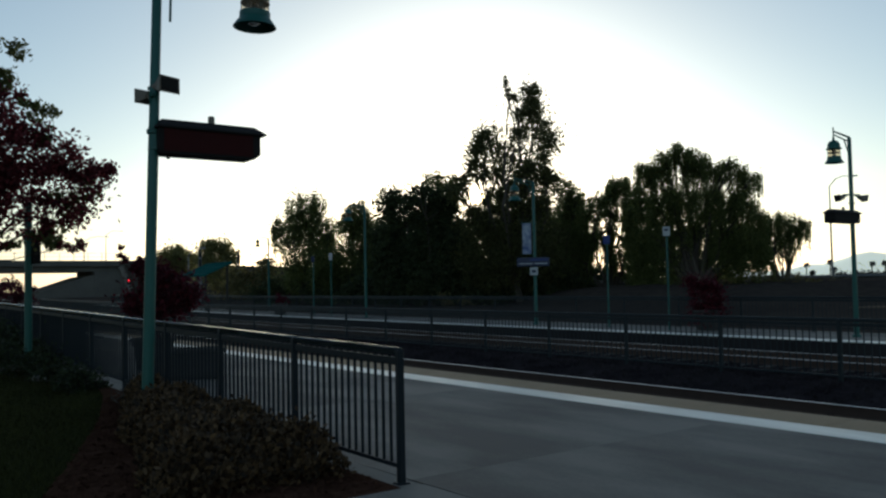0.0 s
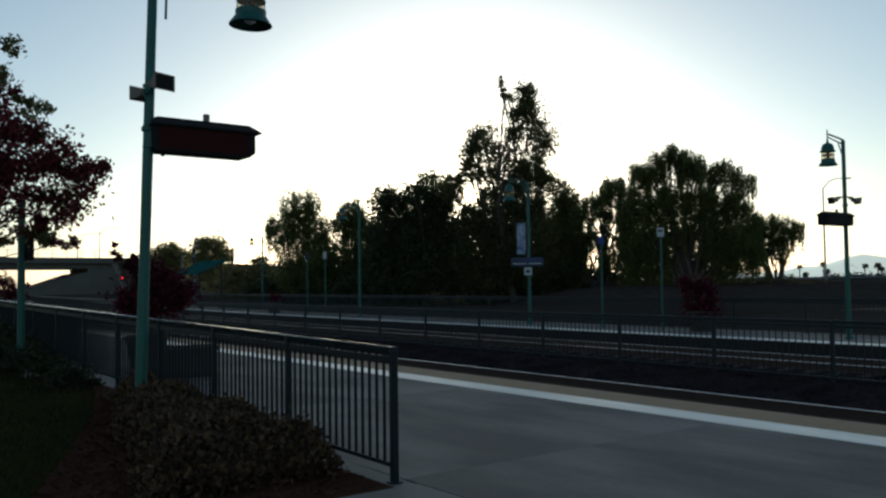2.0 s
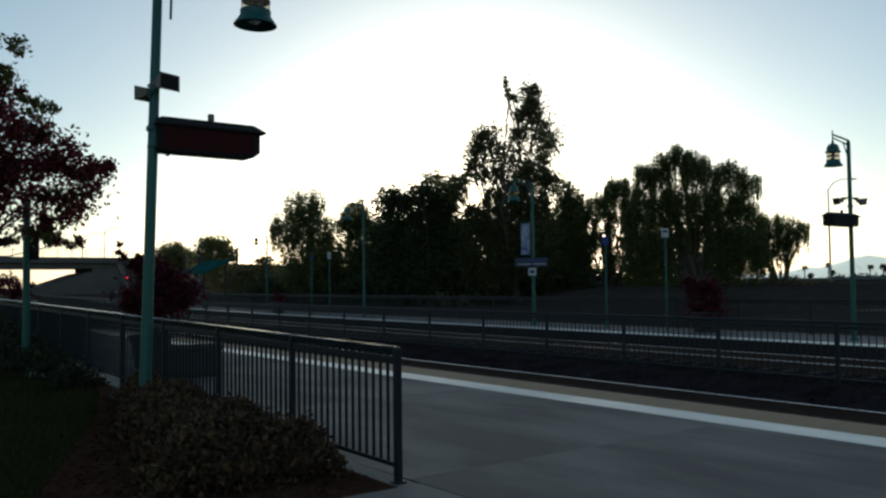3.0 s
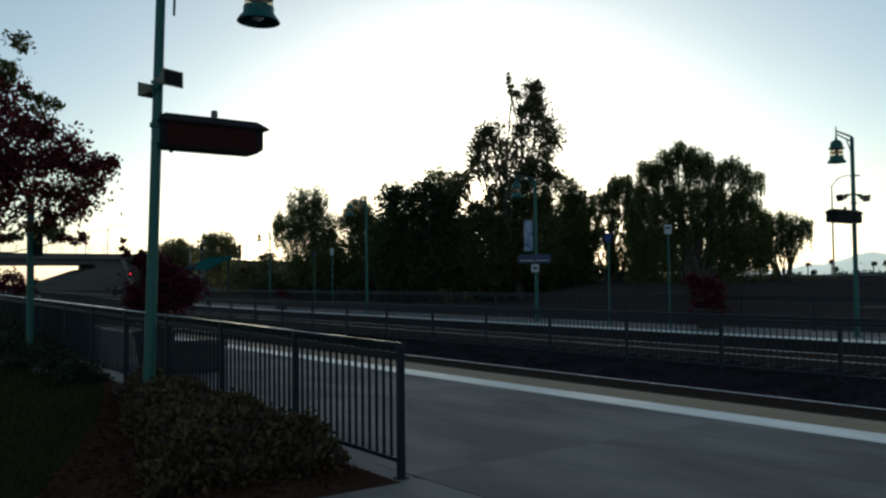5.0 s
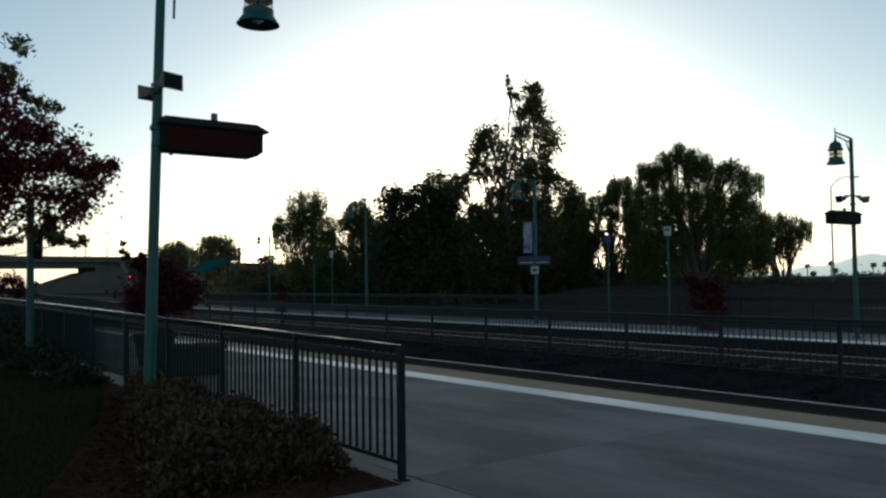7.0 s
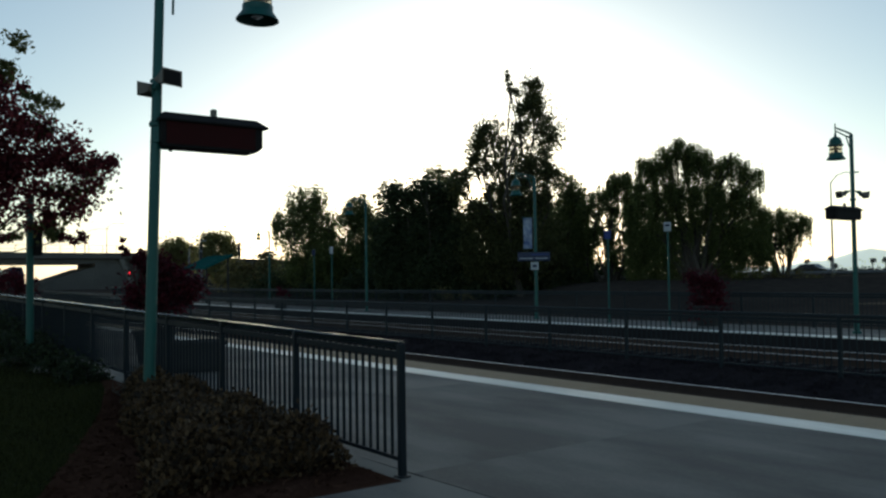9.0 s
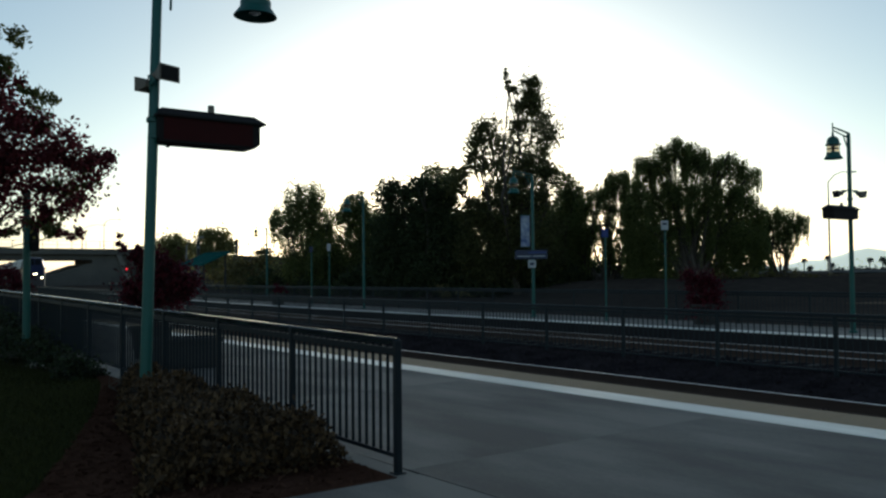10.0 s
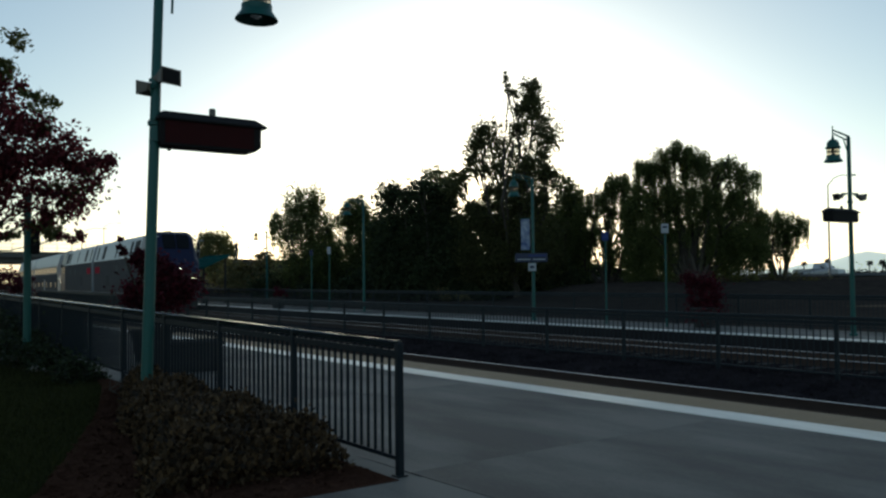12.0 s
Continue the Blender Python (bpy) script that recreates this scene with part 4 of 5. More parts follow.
# ---- trees ----
tree("purple-leaved plum tree with green sprigs on a lawn", pose(-15.3, 2.3, -0.03, 0, 0, 81.4),
     [(1.06, 3.92, 0.5, 0.4), (1.5, 3.52, 0.4, 0.36), (0.6, 4.35, 0.4, 0.33), (0.44, 3.57, 0.6, 0.54), (1.1, 3.08, 0.5, 0.33), (0.85, 2.72, 0.45, 0.22), (1.2, 2.42, 0.25, 0.12),
      (-0.17, 3.9, 0.8, 0.85), (-0.2, 3.0, 0.7, 0.4), (1.72, 3.67, 0.24, 0.28), (0.2, 2.4, 0.3, 0.1), (-0.7, 3.5, 0.8, 0.7), (0.22, 4.7, 0.35, 0.33)],
     PLUM, 6300, 0.088, 41, trunk=0.032, clump=0.27, stray=1.25,
     extra=([(0.45, 5.62, 0.28, 0.2), (0.2, 5.2, 0.26, 0.22), (0.12, 5.0, 0.3, 0.22), (0.93, 4.48, 0.24, 0.22), (0.6, 4.7, 0.28, 0.2), (0.7, 4.15, 0.3, 0.2), (1.3, 3.15, 0.4, 0.2), (0.9, 2.5, 0.45, 0.2), (0.3, 2.45, 0.3, 0.14), (1.6, 3.3, 0.2, 0.16)], PLUM_GREEN, "pale green sprigs"))

tree("slender pepper tree with gaps in its crown", pose(-66.6, 34.5, 0.0, 0, 0, 62.6),
     [(-0.2, 8.2, 1.4, 1.7), (1.3, 8.6, 0.9, 1.6), (-1.2, 6.3, 1.5, 1.4), (1.0, 6.0, 2.0, 1.7), (-2.0, 7.0, 0.5, 0.9), (0.7, 3.4, 2.6, 2.2), (2.4, 6.3, 1.0, 1.2)],
     PEPPER, 2800, 0.16, 51, clump=0.4, strands=0.5)
tree("small green tree among the row", pose(-61.7, 37.2, 0.0, 0, 0, 58.9),
     [(0.0, 7.7, 1.0, 1.0), (-0.7, 6.8, 1.0, 1.2), (0.7, 6.1, 1.3, 1.6), (-0.5, 3.7, 2.0, 2.1), (-2.6, 3.0, 1.6, 1.8), (1.8, 3.0, 1.6, 2.0)],
     PEPPER, 3600, 0.166, 52, strands=0.4)
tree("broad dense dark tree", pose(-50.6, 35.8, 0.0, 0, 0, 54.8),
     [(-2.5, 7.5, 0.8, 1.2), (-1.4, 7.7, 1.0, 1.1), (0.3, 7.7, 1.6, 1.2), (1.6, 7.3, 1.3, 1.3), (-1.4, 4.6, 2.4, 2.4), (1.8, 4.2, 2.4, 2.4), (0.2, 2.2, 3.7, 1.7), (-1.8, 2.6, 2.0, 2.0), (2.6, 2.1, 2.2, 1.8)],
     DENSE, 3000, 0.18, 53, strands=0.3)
tree("leafy tree behind the dense one", pose(-54.5, 40.7, 0.0, 0, 0, 53.3),
     [(-0.4, 9.8, 1.1, 0.8), (0.9, 9.4, 0.7, 0.9), (-1.3, 9.5, 0.5, 0.5), (0.3, 8.5, 1.1, 1.1), (0.2, 5.5, 1.8, 2.2)],
     PEPPER, 2090, 0.173, 54, strands=0.4)
tree("tall ragged eucalyptus standing above the row", pose(-44.7, 40.0, 0.0, 0, 0, 48.2),
     [(0.9, 14.4, 0.6, 1.2), (1.25, 14.9, 0.45, 0.6), (-0.75, 15.75, 0.2, 0.4), (-0.55, 15.0, 0.24, 0.45), (-0.2, 14.5, 0.3, 0.4), (0.2, 13.5, 0.4, 0.6), (1.25, 13.2, 0.9, 1.1), (0.0, 12.0, 0.7, 0.8), (-2.0, 12.1, 0.85, 0.8), (-2.6, 11.4, 0.6, 0.6), (1.9, 11.5, 1.0, 1.4), (-1.1, 10.6, 1.05, 0.95),
      (-2.9, 10.6, 0.8, 0.9), (0.9, 9.5, 1.6, 1.2), (-3.1, 9.8, 0.8, 0.35), (0.1, 8.2, 1.5, 1.0), (0.0, 7.0, 1.6, 0.7), (1.6, 7.2, 1.0, 0.8), (-1.0, 6.9, 0.9, 0.5), (-4.15, 8.0, 0.75, 0.9), (-3.7, 8.95, 0.75, 0.35), (-2.9, 6.7, 0.8, 0.3), (-1.75, 7.6, 0.7, 0.9), (-1.5, 9.1, 0.7, 0.55), (-3.2, 5.5, 1.1, 0.9), (-2.9, 6.35, 1.1, 0.6), (-2.6, 9.2, 1.1, 0.4), (2.2, 8.7, 0.8, 0.8), (-1.3, 5.2, 1.8, 1.6), (0.8, 4.0, 2.4, 2.8), (-2.4, 2.9, 2.2, 2.0)],
     EUCALYPT, 2300, 0.174, 160, trunk=0.3, clump=0.36, droop=0.6)
tree("green pepper tree in the row", pose(-45.4, 45.1, 0.0, 0, 0, 45.2),
     [(0.1, 8.3, 0.9, 1.2), (0.9, 7.4, 1.0, 1.0), (-0.2, 5.4, 1.6, 2.1), (0.0, 2.9, 2.0, 2.0), (1.2, 4.8, 0.8, 1.6)],
     PEPPER, 2850, 0.154, 56, strands=0.5)
tree("pepper tree with twisted bare trunks", pose(-41.7, 45.8, 0.0, 0, 0, 42.3),
     [(0.3, 8.3, 0.7, 0.6), (-0.7, 7.3, 1.0, 0.6), (1.2, 7.9, 0.6, 0.8), (-1.5, 6.4, 0.9, 0.9), (-2.5, 3.6, 0.4, 1.6), (0.4, 6.9, 1.2, 0.9), (1.7, 5.6, 0.7, 1.2), (-0.6, 5.6, 1.1, 0.7), (1.9, 3.4, 0.6, 1.6), (-2.2, 2.0, 0.7, 1.4), (1.9, 1.6, 0.7, 1.2)],
     PEPPER, 1900, 0.128, 57, trunk=0.2, stems=2, strands=0.7,
     boughs=[(0.3, 8.4, 0.5, 1.8, 16), (1.0, 8.7, 0.5, 2.2, 18), (-0.7, 7.5, 0.7, 1.6, 18), (-1.5, 6.8, 0.6, 1.5, 14), (1.5, 7.2, 0.4, 2.4, 14), (0.2, 6.5, 0.7, 1.0, 12), (-2.3, 5.6, 0.3, 2.6, 9), (0.5, 5.4, 0.7, 0.9, 7), (-0.6, 5.2, 0.5, 1.1, 7), (-1.1, 5.0, 0.6, 2.2, 10), (0.1, 4.6, 0.6, 2.2, 10), (1.0, 4.5, 0.5, 2.0, 8), (-0.3, 3.2, 0.9, 1.6, 10), (1.6, 5.6, 0.5, 2.6, 14), (-1.8, 5.0, 0.5, 2.4, 12), (0.5, 3.6, 0.7, 1.5, 9), (2.2, 4.4, 0.4, 2.6, 10)],
     bows=[[(-0.6, 0, -0.2), (-0.78, 0, 1.3), (-1.6, 0.1, 2.4), (-1.5, 0, 4.3), (-0.78, -0.1, 5.6), (-0.5, 0, 7.0)], [(0.5, 0, -0.2), (0.74, 0, 1.3), (1.05, 0.1, 3.1), (0.55, 0, 4.2), (1.1, 0, 5.3), (1.0, 0, 7.2)],
           [(-1.4, 0, 4.2), (-1.0, 0.1, 4.8), (0.0, 0.1, 5.2), (0.74, 0, 4.8), (1.1, 0, 3.8)]])
tree("wide weeping pepper tree with hanging tassels", pose(-34.4, 45.5, 0.0, 0, 0, 37.1),
     [(-0.8, 9.6, 0.5, 0.4), (-0.2, 9.3, 0.8, 0.5), (-2.6, 8.7, 0.6, 0.4), (0.8, 8.8, 0.7, 0.5), (2.3, 8.6, 0.4, 0.3), (-1.4, 8.8, 0.7, 0.5), (-0.4, 6.6, 1.9, 1.8), (-2.6, 4.3, 0.9, 2.4), (-1.5, 3.0, 1.3, 1.7), (1.9, 5.6, 1.1, 1.2), (-1.0, 1.5, 1.8, 0.7), (2.0, 2.5, 1.4, 0.6), (3.4, 2.6, 0.9, 0.5), (-3.2, 2.2, 1.1, 1.6), (-3.0, 6.6, 0.8, 1.2), (2.9, 7.0, 0.9, 0.9)],
     PEPPER, 3800, 0.109, 58, trunk=0.33, stems=2, strands=0.8, droop=0.8,
     boughs=[(-3.0, 9.1, 0.5, 2.2, 22), (-2.2, 8.9, 0.5, 2.0, 20), (-1.5, 9.5, 0.5, 2.0, 20), (-0.75, 10.1, 0.35, 1.6, 18), (0.0, 9.8, 0.5, 2.2, 22), (0.85, 9.3, 0.5, 2.4, 22), (1.75, 8.8, 0.5, 2.4, 20), (2.4, 9.05, 0.35, 1.9, 14), (3.1, 8.5, 0.45, 2.0, 18), (3.9, 8.1, 0.4, 1.5, 13),
             (-3.4, 7.6, 0.3, 3.2, 18), (-3.9, 6.2, 0.25, 3.0, 14), (-3.7, 3.9, 0.4, 2.6, 18), (-2.3, 7.0, 0.6, 3.0, 24), (-1.0, 7.4, 0.7, 2.6, 24), (0.3, 7.2, 0.7, 2.6, 22), (1.5, 6.9, 0.6, 2.6, 22), (2.8, 6.9, 0.5, 2.6, 20), (3.6, 6.3, 0.4, 2.2, 18), (4.3, 5.7, 0.35, 2.0, 12),
             (-2.8, 4.8, 0.7, 2.8, 26), (-1.4, 4.8, 0.6, 2.6, 20), (0.2, 4.6, 0.5, 1.8, 12), (1.5, 4.6, 0.6, 1.8, 13), (2.9, 4.7, 0.6, 2.4, 22), (4.0, 4.4, 0.5, 2.2, 18), (1.2, 3.8, 0.6, 2.0, 16), (2.2, 3.9, 0.6, 2.2, 22), (3.2, 3.8, 0.6, 2.2, 20), (4.3, 3.6, 0.4, 2.0, 14)])
tree("low weeping pepper tree at the row's end", pose(-31.6, 51.0, 0.1, 0, 0, 31.8),
     [(0.0, 5.1, 0.5, 0.35), (1.1, 4.9, 0.5, 0.35), (-2.6, 4.9, 0.8, 0.6), (-1.0, 4.7, 0.8, 0.5), (0.3, 4.4, 0.6, 0.4), (-1.9, 4.3, 0.7, 0.7)],
     PEPPER, 3230, 0.096, 59, trunk=0.16, stems=2, strands=0.9, droop=0.8,
     boughs=[(-1.7, 5.0, 0.5, 2.6, 24), (-0.85, 5.3, 0.4, 2.6, 22), (0.0, 5.6, 0.3, 2.2, 16), (0.6, 5.3, 0.3, 2.6, 16), (-3.3, 4.6, 0.4, 2.6, 16), (0.9, 4.7, 0.2, 1.5, 10), (1.5, 4.9, 0.3, 1.5, 11), (1.2, 5.2, 0.3, 1.2, 8), (-2.7, 4.9, 0.5, 2.8, 18), (-1.2, 4.2, 0.6, 2.2, 18), (0.0, 4.2, 0.5, 2.0, 14)],
     bows=[[(-2.6, 0, -0.2), (-2.5, 0.1, 1.7), (-2.7, 0, 4.4)], [(-0.5, 0, -0.2), (-0.6, 0.1, 1.6), (-0.3, 0, 4.4)], [(-1.5, 0, -0.2), (-1.4, 0.1, 1.5), (-1.6, 0, 4.2)], [(0.5, 0, -0.2), (0.4, 0.1, 1.6), (0.6, 0, 4.6)]])
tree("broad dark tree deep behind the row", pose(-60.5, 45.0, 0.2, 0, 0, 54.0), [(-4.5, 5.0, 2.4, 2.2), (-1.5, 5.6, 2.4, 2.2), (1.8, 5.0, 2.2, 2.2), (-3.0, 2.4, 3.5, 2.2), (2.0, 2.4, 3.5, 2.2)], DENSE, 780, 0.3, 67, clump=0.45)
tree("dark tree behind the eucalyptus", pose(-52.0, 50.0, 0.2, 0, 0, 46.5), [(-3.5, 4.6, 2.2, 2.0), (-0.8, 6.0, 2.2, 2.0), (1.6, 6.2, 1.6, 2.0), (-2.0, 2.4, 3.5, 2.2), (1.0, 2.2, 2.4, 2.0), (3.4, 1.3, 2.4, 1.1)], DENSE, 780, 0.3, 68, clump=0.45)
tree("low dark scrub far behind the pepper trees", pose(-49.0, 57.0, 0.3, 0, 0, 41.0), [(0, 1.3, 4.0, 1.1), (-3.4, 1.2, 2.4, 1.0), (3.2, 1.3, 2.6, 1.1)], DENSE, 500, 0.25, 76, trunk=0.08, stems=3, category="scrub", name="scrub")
for x, y in ((-37.5, 46.5), (-33.5, 49.0), (-30.5, 50.5)):
    tree("dry yellowish weeds under the pepper trees", pose(x, y, 1.0, 0, 0, 33), [(0, 0.5, 1.6, 0.3), (-1.5, 0.4, 1.0, 0.25), (1.4, 0.45, 1.0, 0.3)], DRYGRASS, 900, 0.12, int(-x), trunk=0.02, stems=3, category="weeds", name="weeds", clump=0.25)
# A patch of lit brush: its yellow light is put into the leaf colour.
tree("low weeds in front of the trees, coloured yellow as if lit", pose(-44.6, 33.6, 0.1, 0, 0, 53), [(0, 0.5, 0.8, 0.35), (1.2, 0.35, 0.7, 0.25)], DRYGRASS, 1200, 0.16, 75, trunk=0.02, stems=3, category="weeds", name="weeds", clump=0.25)
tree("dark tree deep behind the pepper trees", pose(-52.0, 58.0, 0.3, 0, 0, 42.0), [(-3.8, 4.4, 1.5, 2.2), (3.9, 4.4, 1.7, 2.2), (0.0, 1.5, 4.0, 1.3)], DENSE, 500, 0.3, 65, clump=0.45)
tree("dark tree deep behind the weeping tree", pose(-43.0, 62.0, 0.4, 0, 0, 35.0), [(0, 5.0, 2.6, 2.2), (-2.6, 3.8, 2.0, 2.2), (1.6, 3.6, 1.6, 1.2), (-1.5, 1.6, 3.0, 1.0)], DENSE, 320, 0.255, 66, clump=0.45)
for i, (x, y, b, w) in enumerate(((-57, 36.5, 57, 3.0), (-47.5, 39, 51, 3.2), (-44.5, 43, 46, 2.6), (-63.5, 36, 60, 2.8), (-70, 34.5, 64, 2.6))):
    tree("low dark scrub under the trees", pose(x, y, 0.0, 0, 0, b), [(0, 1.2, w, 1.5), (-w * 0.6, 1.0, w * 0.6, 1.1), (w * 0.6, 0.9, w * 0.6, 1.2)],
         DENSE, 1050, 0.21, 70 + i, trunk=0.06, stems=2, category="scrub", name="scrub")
tree("round green tree far behind the shelter", pose(-141.5, 49.8, 0.0, 0, 0, 70.6), [(0, 7.1, 2.8, 1.7), (-2.2, 6.2, 1.9, 1.1), (1.8, 6.2, 1.9, 1.3), (0, 4, 2.4, 2.0)], HAZE_PALE_LEAF, 1100, 0.35, 61, clump=0.5)
tree("round green tree beside the embankment", pose(-129.9, 52.2, 0.0, 0, 0, 68.1), [(-0.2, 8.1, 2.3, 1.3), (-1.5, 6.3, 1.6, 1.6), (1.5, 6.3, 1.8, 1.4), (0, 4, 1.6, 2.0)], HAZE_PALE_LEAF, 1100, 0.35, 62, clump=0.5)
tree("yellowish scrub on a slope", pose(-100.5, 44.7, 0.0, 0, 0, 66.0), [(0, 3.0, 2.5, 1.3), (2.1, 3.6, 1.8, 1.6), (-2.1, 1.7, 2.8, 1.0), (0, 1.0, 4.5, 1.0)], DRYGRASS, 420, 0.4, 63, trunk=0.08, stems=3, clump=0.4, category="scrub", name="scrub")
tree("yellowish scrub behind the far platform", pose(-84.0, 42.0, 0.0, 0, 0, 64.0), [(0, 1.6, 2.8, 1.4), (2.4, 2.2, 2.0, 1.6)], DRYGRASS, 710, 0.248, 64, trunk=0.08, stems=3, clump=0.4, category="scrub", name="scrub")


# ---- low bank under the trees ----
bm = B()
loft(bm, [[(u, 47.6, -0.3), (u, 49.6, 1.3 + 0.06 * math.sin(u)), (u, 50.4, 1.45), (u, 54.0, 1.4), (u, 56.0, -0.3)] for u in np.linspace(-53, -37, 17)])
solid("earth_bank", bm, DIRT, "low bank of dark earth behind the trees", "bank", kind="structure")
solid("bank_kerb", box(B(), -52.5, -37.5, 50.3, 50.5, 1.3, 1.68, 0.02), KERB, "pale concrete kerb along the earth bank", "kerb", kind="structure")

# ---- road on the right ----
road = solid("road", box(B(), -420, 420, 97, 107, 0.6, 1.32), ASPHALT, "asphalt road on a low bank", "road", kind="structure")


def guardrail():
    top = thing("guardrail", "dark steel guardrail along the road's edge", "guardrail", pose(0, 96.2, 1.1))
    sec = [(-0.03, 0.42), (-0.08, 0.48), (-0.03, 0.55), (-0.08, 0.62), (-0.03, 0.7), (-0.015, 0.7), (-0.06, 0.62), (-0.015, 0.55), (-0.06, 0.48), (-0.015, 0.42)]
    part("beam", loft(B(), [[(u, y, z) for y, z in sec] for u in (-170, 60)]), GALV, top)
    pm = mesh_of("post", box(B(), -0.08, 0.08, 0, 0.12, -0.2, 0.72), RUST)
    for i in range(60):
        ob = new("post", pm)
        ob.parent, ob.location = top, (-165 + i * 3.81, 0, 0)


guardrail()


def street_light(m, h, arm, label):
    top = thing("street_light", label, "street light", m, "street lights")
    part("pole", lathe(B(), [(0.14, -0.2), (0.13, 0), (0.11, h * 0.5), (0.07, h)], 12), GALV, top, smooth=True)
    bm = B()
    limb(bm, [(0, 0, h - 0.1), (arm * 0.3, 0, h + 0.75), (arm * 0.65, 0, h + 1.05), (arm, 0, h + 0.95)], 0.06, 0.04, 8)
    part("arm", bm, GALV, top, smooth=True)
    part("lamp_head", loft(B(), [[(arm + x, -w, h + 0.9), (arm + x, w, h + 0.9), (arm + x, w * 0.6, h + 1.05), (arm + x, -w * 0.6, h + 1.05)] for x, w in ((-0.1, 0.08), (0.2, 0.17), (0.6, 0.14), (0.7, 0.06))]), GALV, top)
    return top


street_light(pose(-52.6, 95.2, 1.1, 0, 0, 29), 11.0, 2.3, "tall thin street light beyond the far platform")


# ---- overpass ----
def overpass():
    top = thing("overpass", "concrete road overpass crossing above the tracks", "bridge", pose(-216, 0, 0))
    part("girder", box(B(), -1.2, 14, -70, 62, 6.05, 7.2, 0.05), BRIDGE, top)
    part("deck", box(B(), -2.0, 15, -70, 62, 7.2, 7.75, 0.05), BRIDGE, top)
    rail = part("parapet", box(B(), 14.6, 15, -70, 62, 7.75, 8.5, 0.03), BRIDGE, top)
    part("parapet", box(B(), -2.0, -1.6, -70, 62, 7.75, 8.5, 0.03), BRIDGE, top)
    pm = mesh_of("fence_post", box(B(), -0.05, 0.05, -0.05, 0.05, 8.5, 10.2), GALV)
    for i in range(44):
        ob = new("fence_post", pm)
        ob.parent, ob.location = top, (14.8, -69 + i * 3.0, 0)
    for z in (9.3, 10.15):
        part("fence_rail", box(B(), 14.77, 14.83, -70, 62, z, z + 0.06), GALV, top)
    for y in (5.5, 30.5):
        for x in (1.5, 11.5):
            part("pier", rod(B(), (x, y, -0.6), (x, y, 6.1), 0.7, 0.7, 16), BRIDGE, top, smooth=True)
        part("cap_beam", box(B(), -0.5, 13.5, y - 0.8, y + 0.8, 5.3, 6.04, 0.05), BRIDGE, top)
    part("abutment", box(B(), -1.5, 14.4, 52.5, 64, -0.6, 6.04), BRIDGE, top)
    part("slope_paving", loft(B(), [[(x, 40.0, -0.5), (x, 52.49, -0.5), (x, 52.49, 5.2), (x, 51.0, 5.0), (x, 41.0, 1.6)] for x in (-1.4, 14.3)]), BRIDGE, top, "pale concrete slope paving")
    part("wing_wall", loft(B(), [[(14.41, 57.6, 7.1), (14.41, 58.6, 7.1), (14.41, 61.8, 0.0), (14.41, 60.4, 0.0)], [(15.0, 57.6, 7.1), (15.0, 58.6, 7.1), (15.0, 61.8, 0.0), (15.0, 60.4, 0.0)]]), KERB, top)


overpass()
bm = B()
loft(bm, [[(-250, v, -0.6), (-218, v, h), (-200, v, h), (-176, v, -0.6)] for v, h in ((62, 7.7), (80, 7.4), (110, 6.6), (150, 4.5), (220, 1.0), (280, -0.4))])
solid("road_embankment", bm, DIRT, "dry earth embankment that carries the overpass road", "embankment", kind="structure")
street_light(pose(-202.5, 50.5, 7.72, 0, 0, 75), 5.2, 4.5, "curved street light on the overpass")
street_light(pose(-214.5, 58.5, 7.72, 0, 0, 75), 7.4, 3.2, "thin street light on the overpass")
top = thing("rail_signal", "slim railway signal showing a red light", "railway signal", pose(-86.3, 22.0 + bend(-86), rise(-86) - 0.01, 0, 0, 72))
part("mast", rod(B(), (0, 0, 0), (0, 0, 2.8), 0.06), GALV, top)
part("head", box(B(), -0.2, 0.2, -0.12, 0.12, 2.1, 2.9, 0.03), UNDERCAR, top)
part("red_lamp", rod(B(), (0, -0.12, 2.5), (0, -0.16, 2.5), 0.09, 0.085, 16), SIGNAL_RED, top, "glowing red lens")




def signal_mast(m, h, heads, label):
    """A slim mast by the line with small dark heads, its ladder and a foot."""
    top = thing("signal_mast", label, "signal mast", m, "masts by the line")
    part("mast", lathe(B(), [(0.16, -0.3), (0.16, 0.1), (0.08, 0.14), (0.06, h)], 12), GALV, top, smooth=True)
    for z, w in heads:
        head = part("head", box(B(), 0.05, 0.05 + w, -0.14, 0.14, z - 0.42, z + 0.42, 0.05), UNDERCAR, top)
        part("hood", rod(B(), (0.05 + w, 0, z + 0.12), (0.3 + w, 0, z + 0.12), 0.11, 0.1, 12), UNDERCAR, head)
    part("ladder", box(B(), -0.16, -0.12, -0.18, 0.18, 0.2, h - 0.4, 0.01), GALV, top)


signal_mast(pose(-97.2, 37.1, 0.1, 0, 0, -20), 6.3, ((5.7, 0.3), (4.6, 0.3)), "tall slim signal mast beside the line")
signal_mast(pose(-102.9, 44.3, 0.1, 0, 0, -20), 6.35, ((5.9, 0.35), (5.1, 0.45)), "slim signal mast with two dark heads")
street_light(pose(-110.8, 40.7, 0.1, 0, 0, 20), 5.9, 2.6, "slender street light behind the shelter")
bm = B()
loft(bm, [[(r * 6.5 * math.cos(a) * (1 + 0.12 * math.sin(3 * a)), r * 3.4 * math.sin(a) * (1 + 0.1 * math.cos(4 * a)), z) for a in (6.28319 * i / 28 for i in range(28))] for r, z in ((1.0, -0.2), (0.85, 0.12), (0.6, 0.2), (0.2, 0.24))])
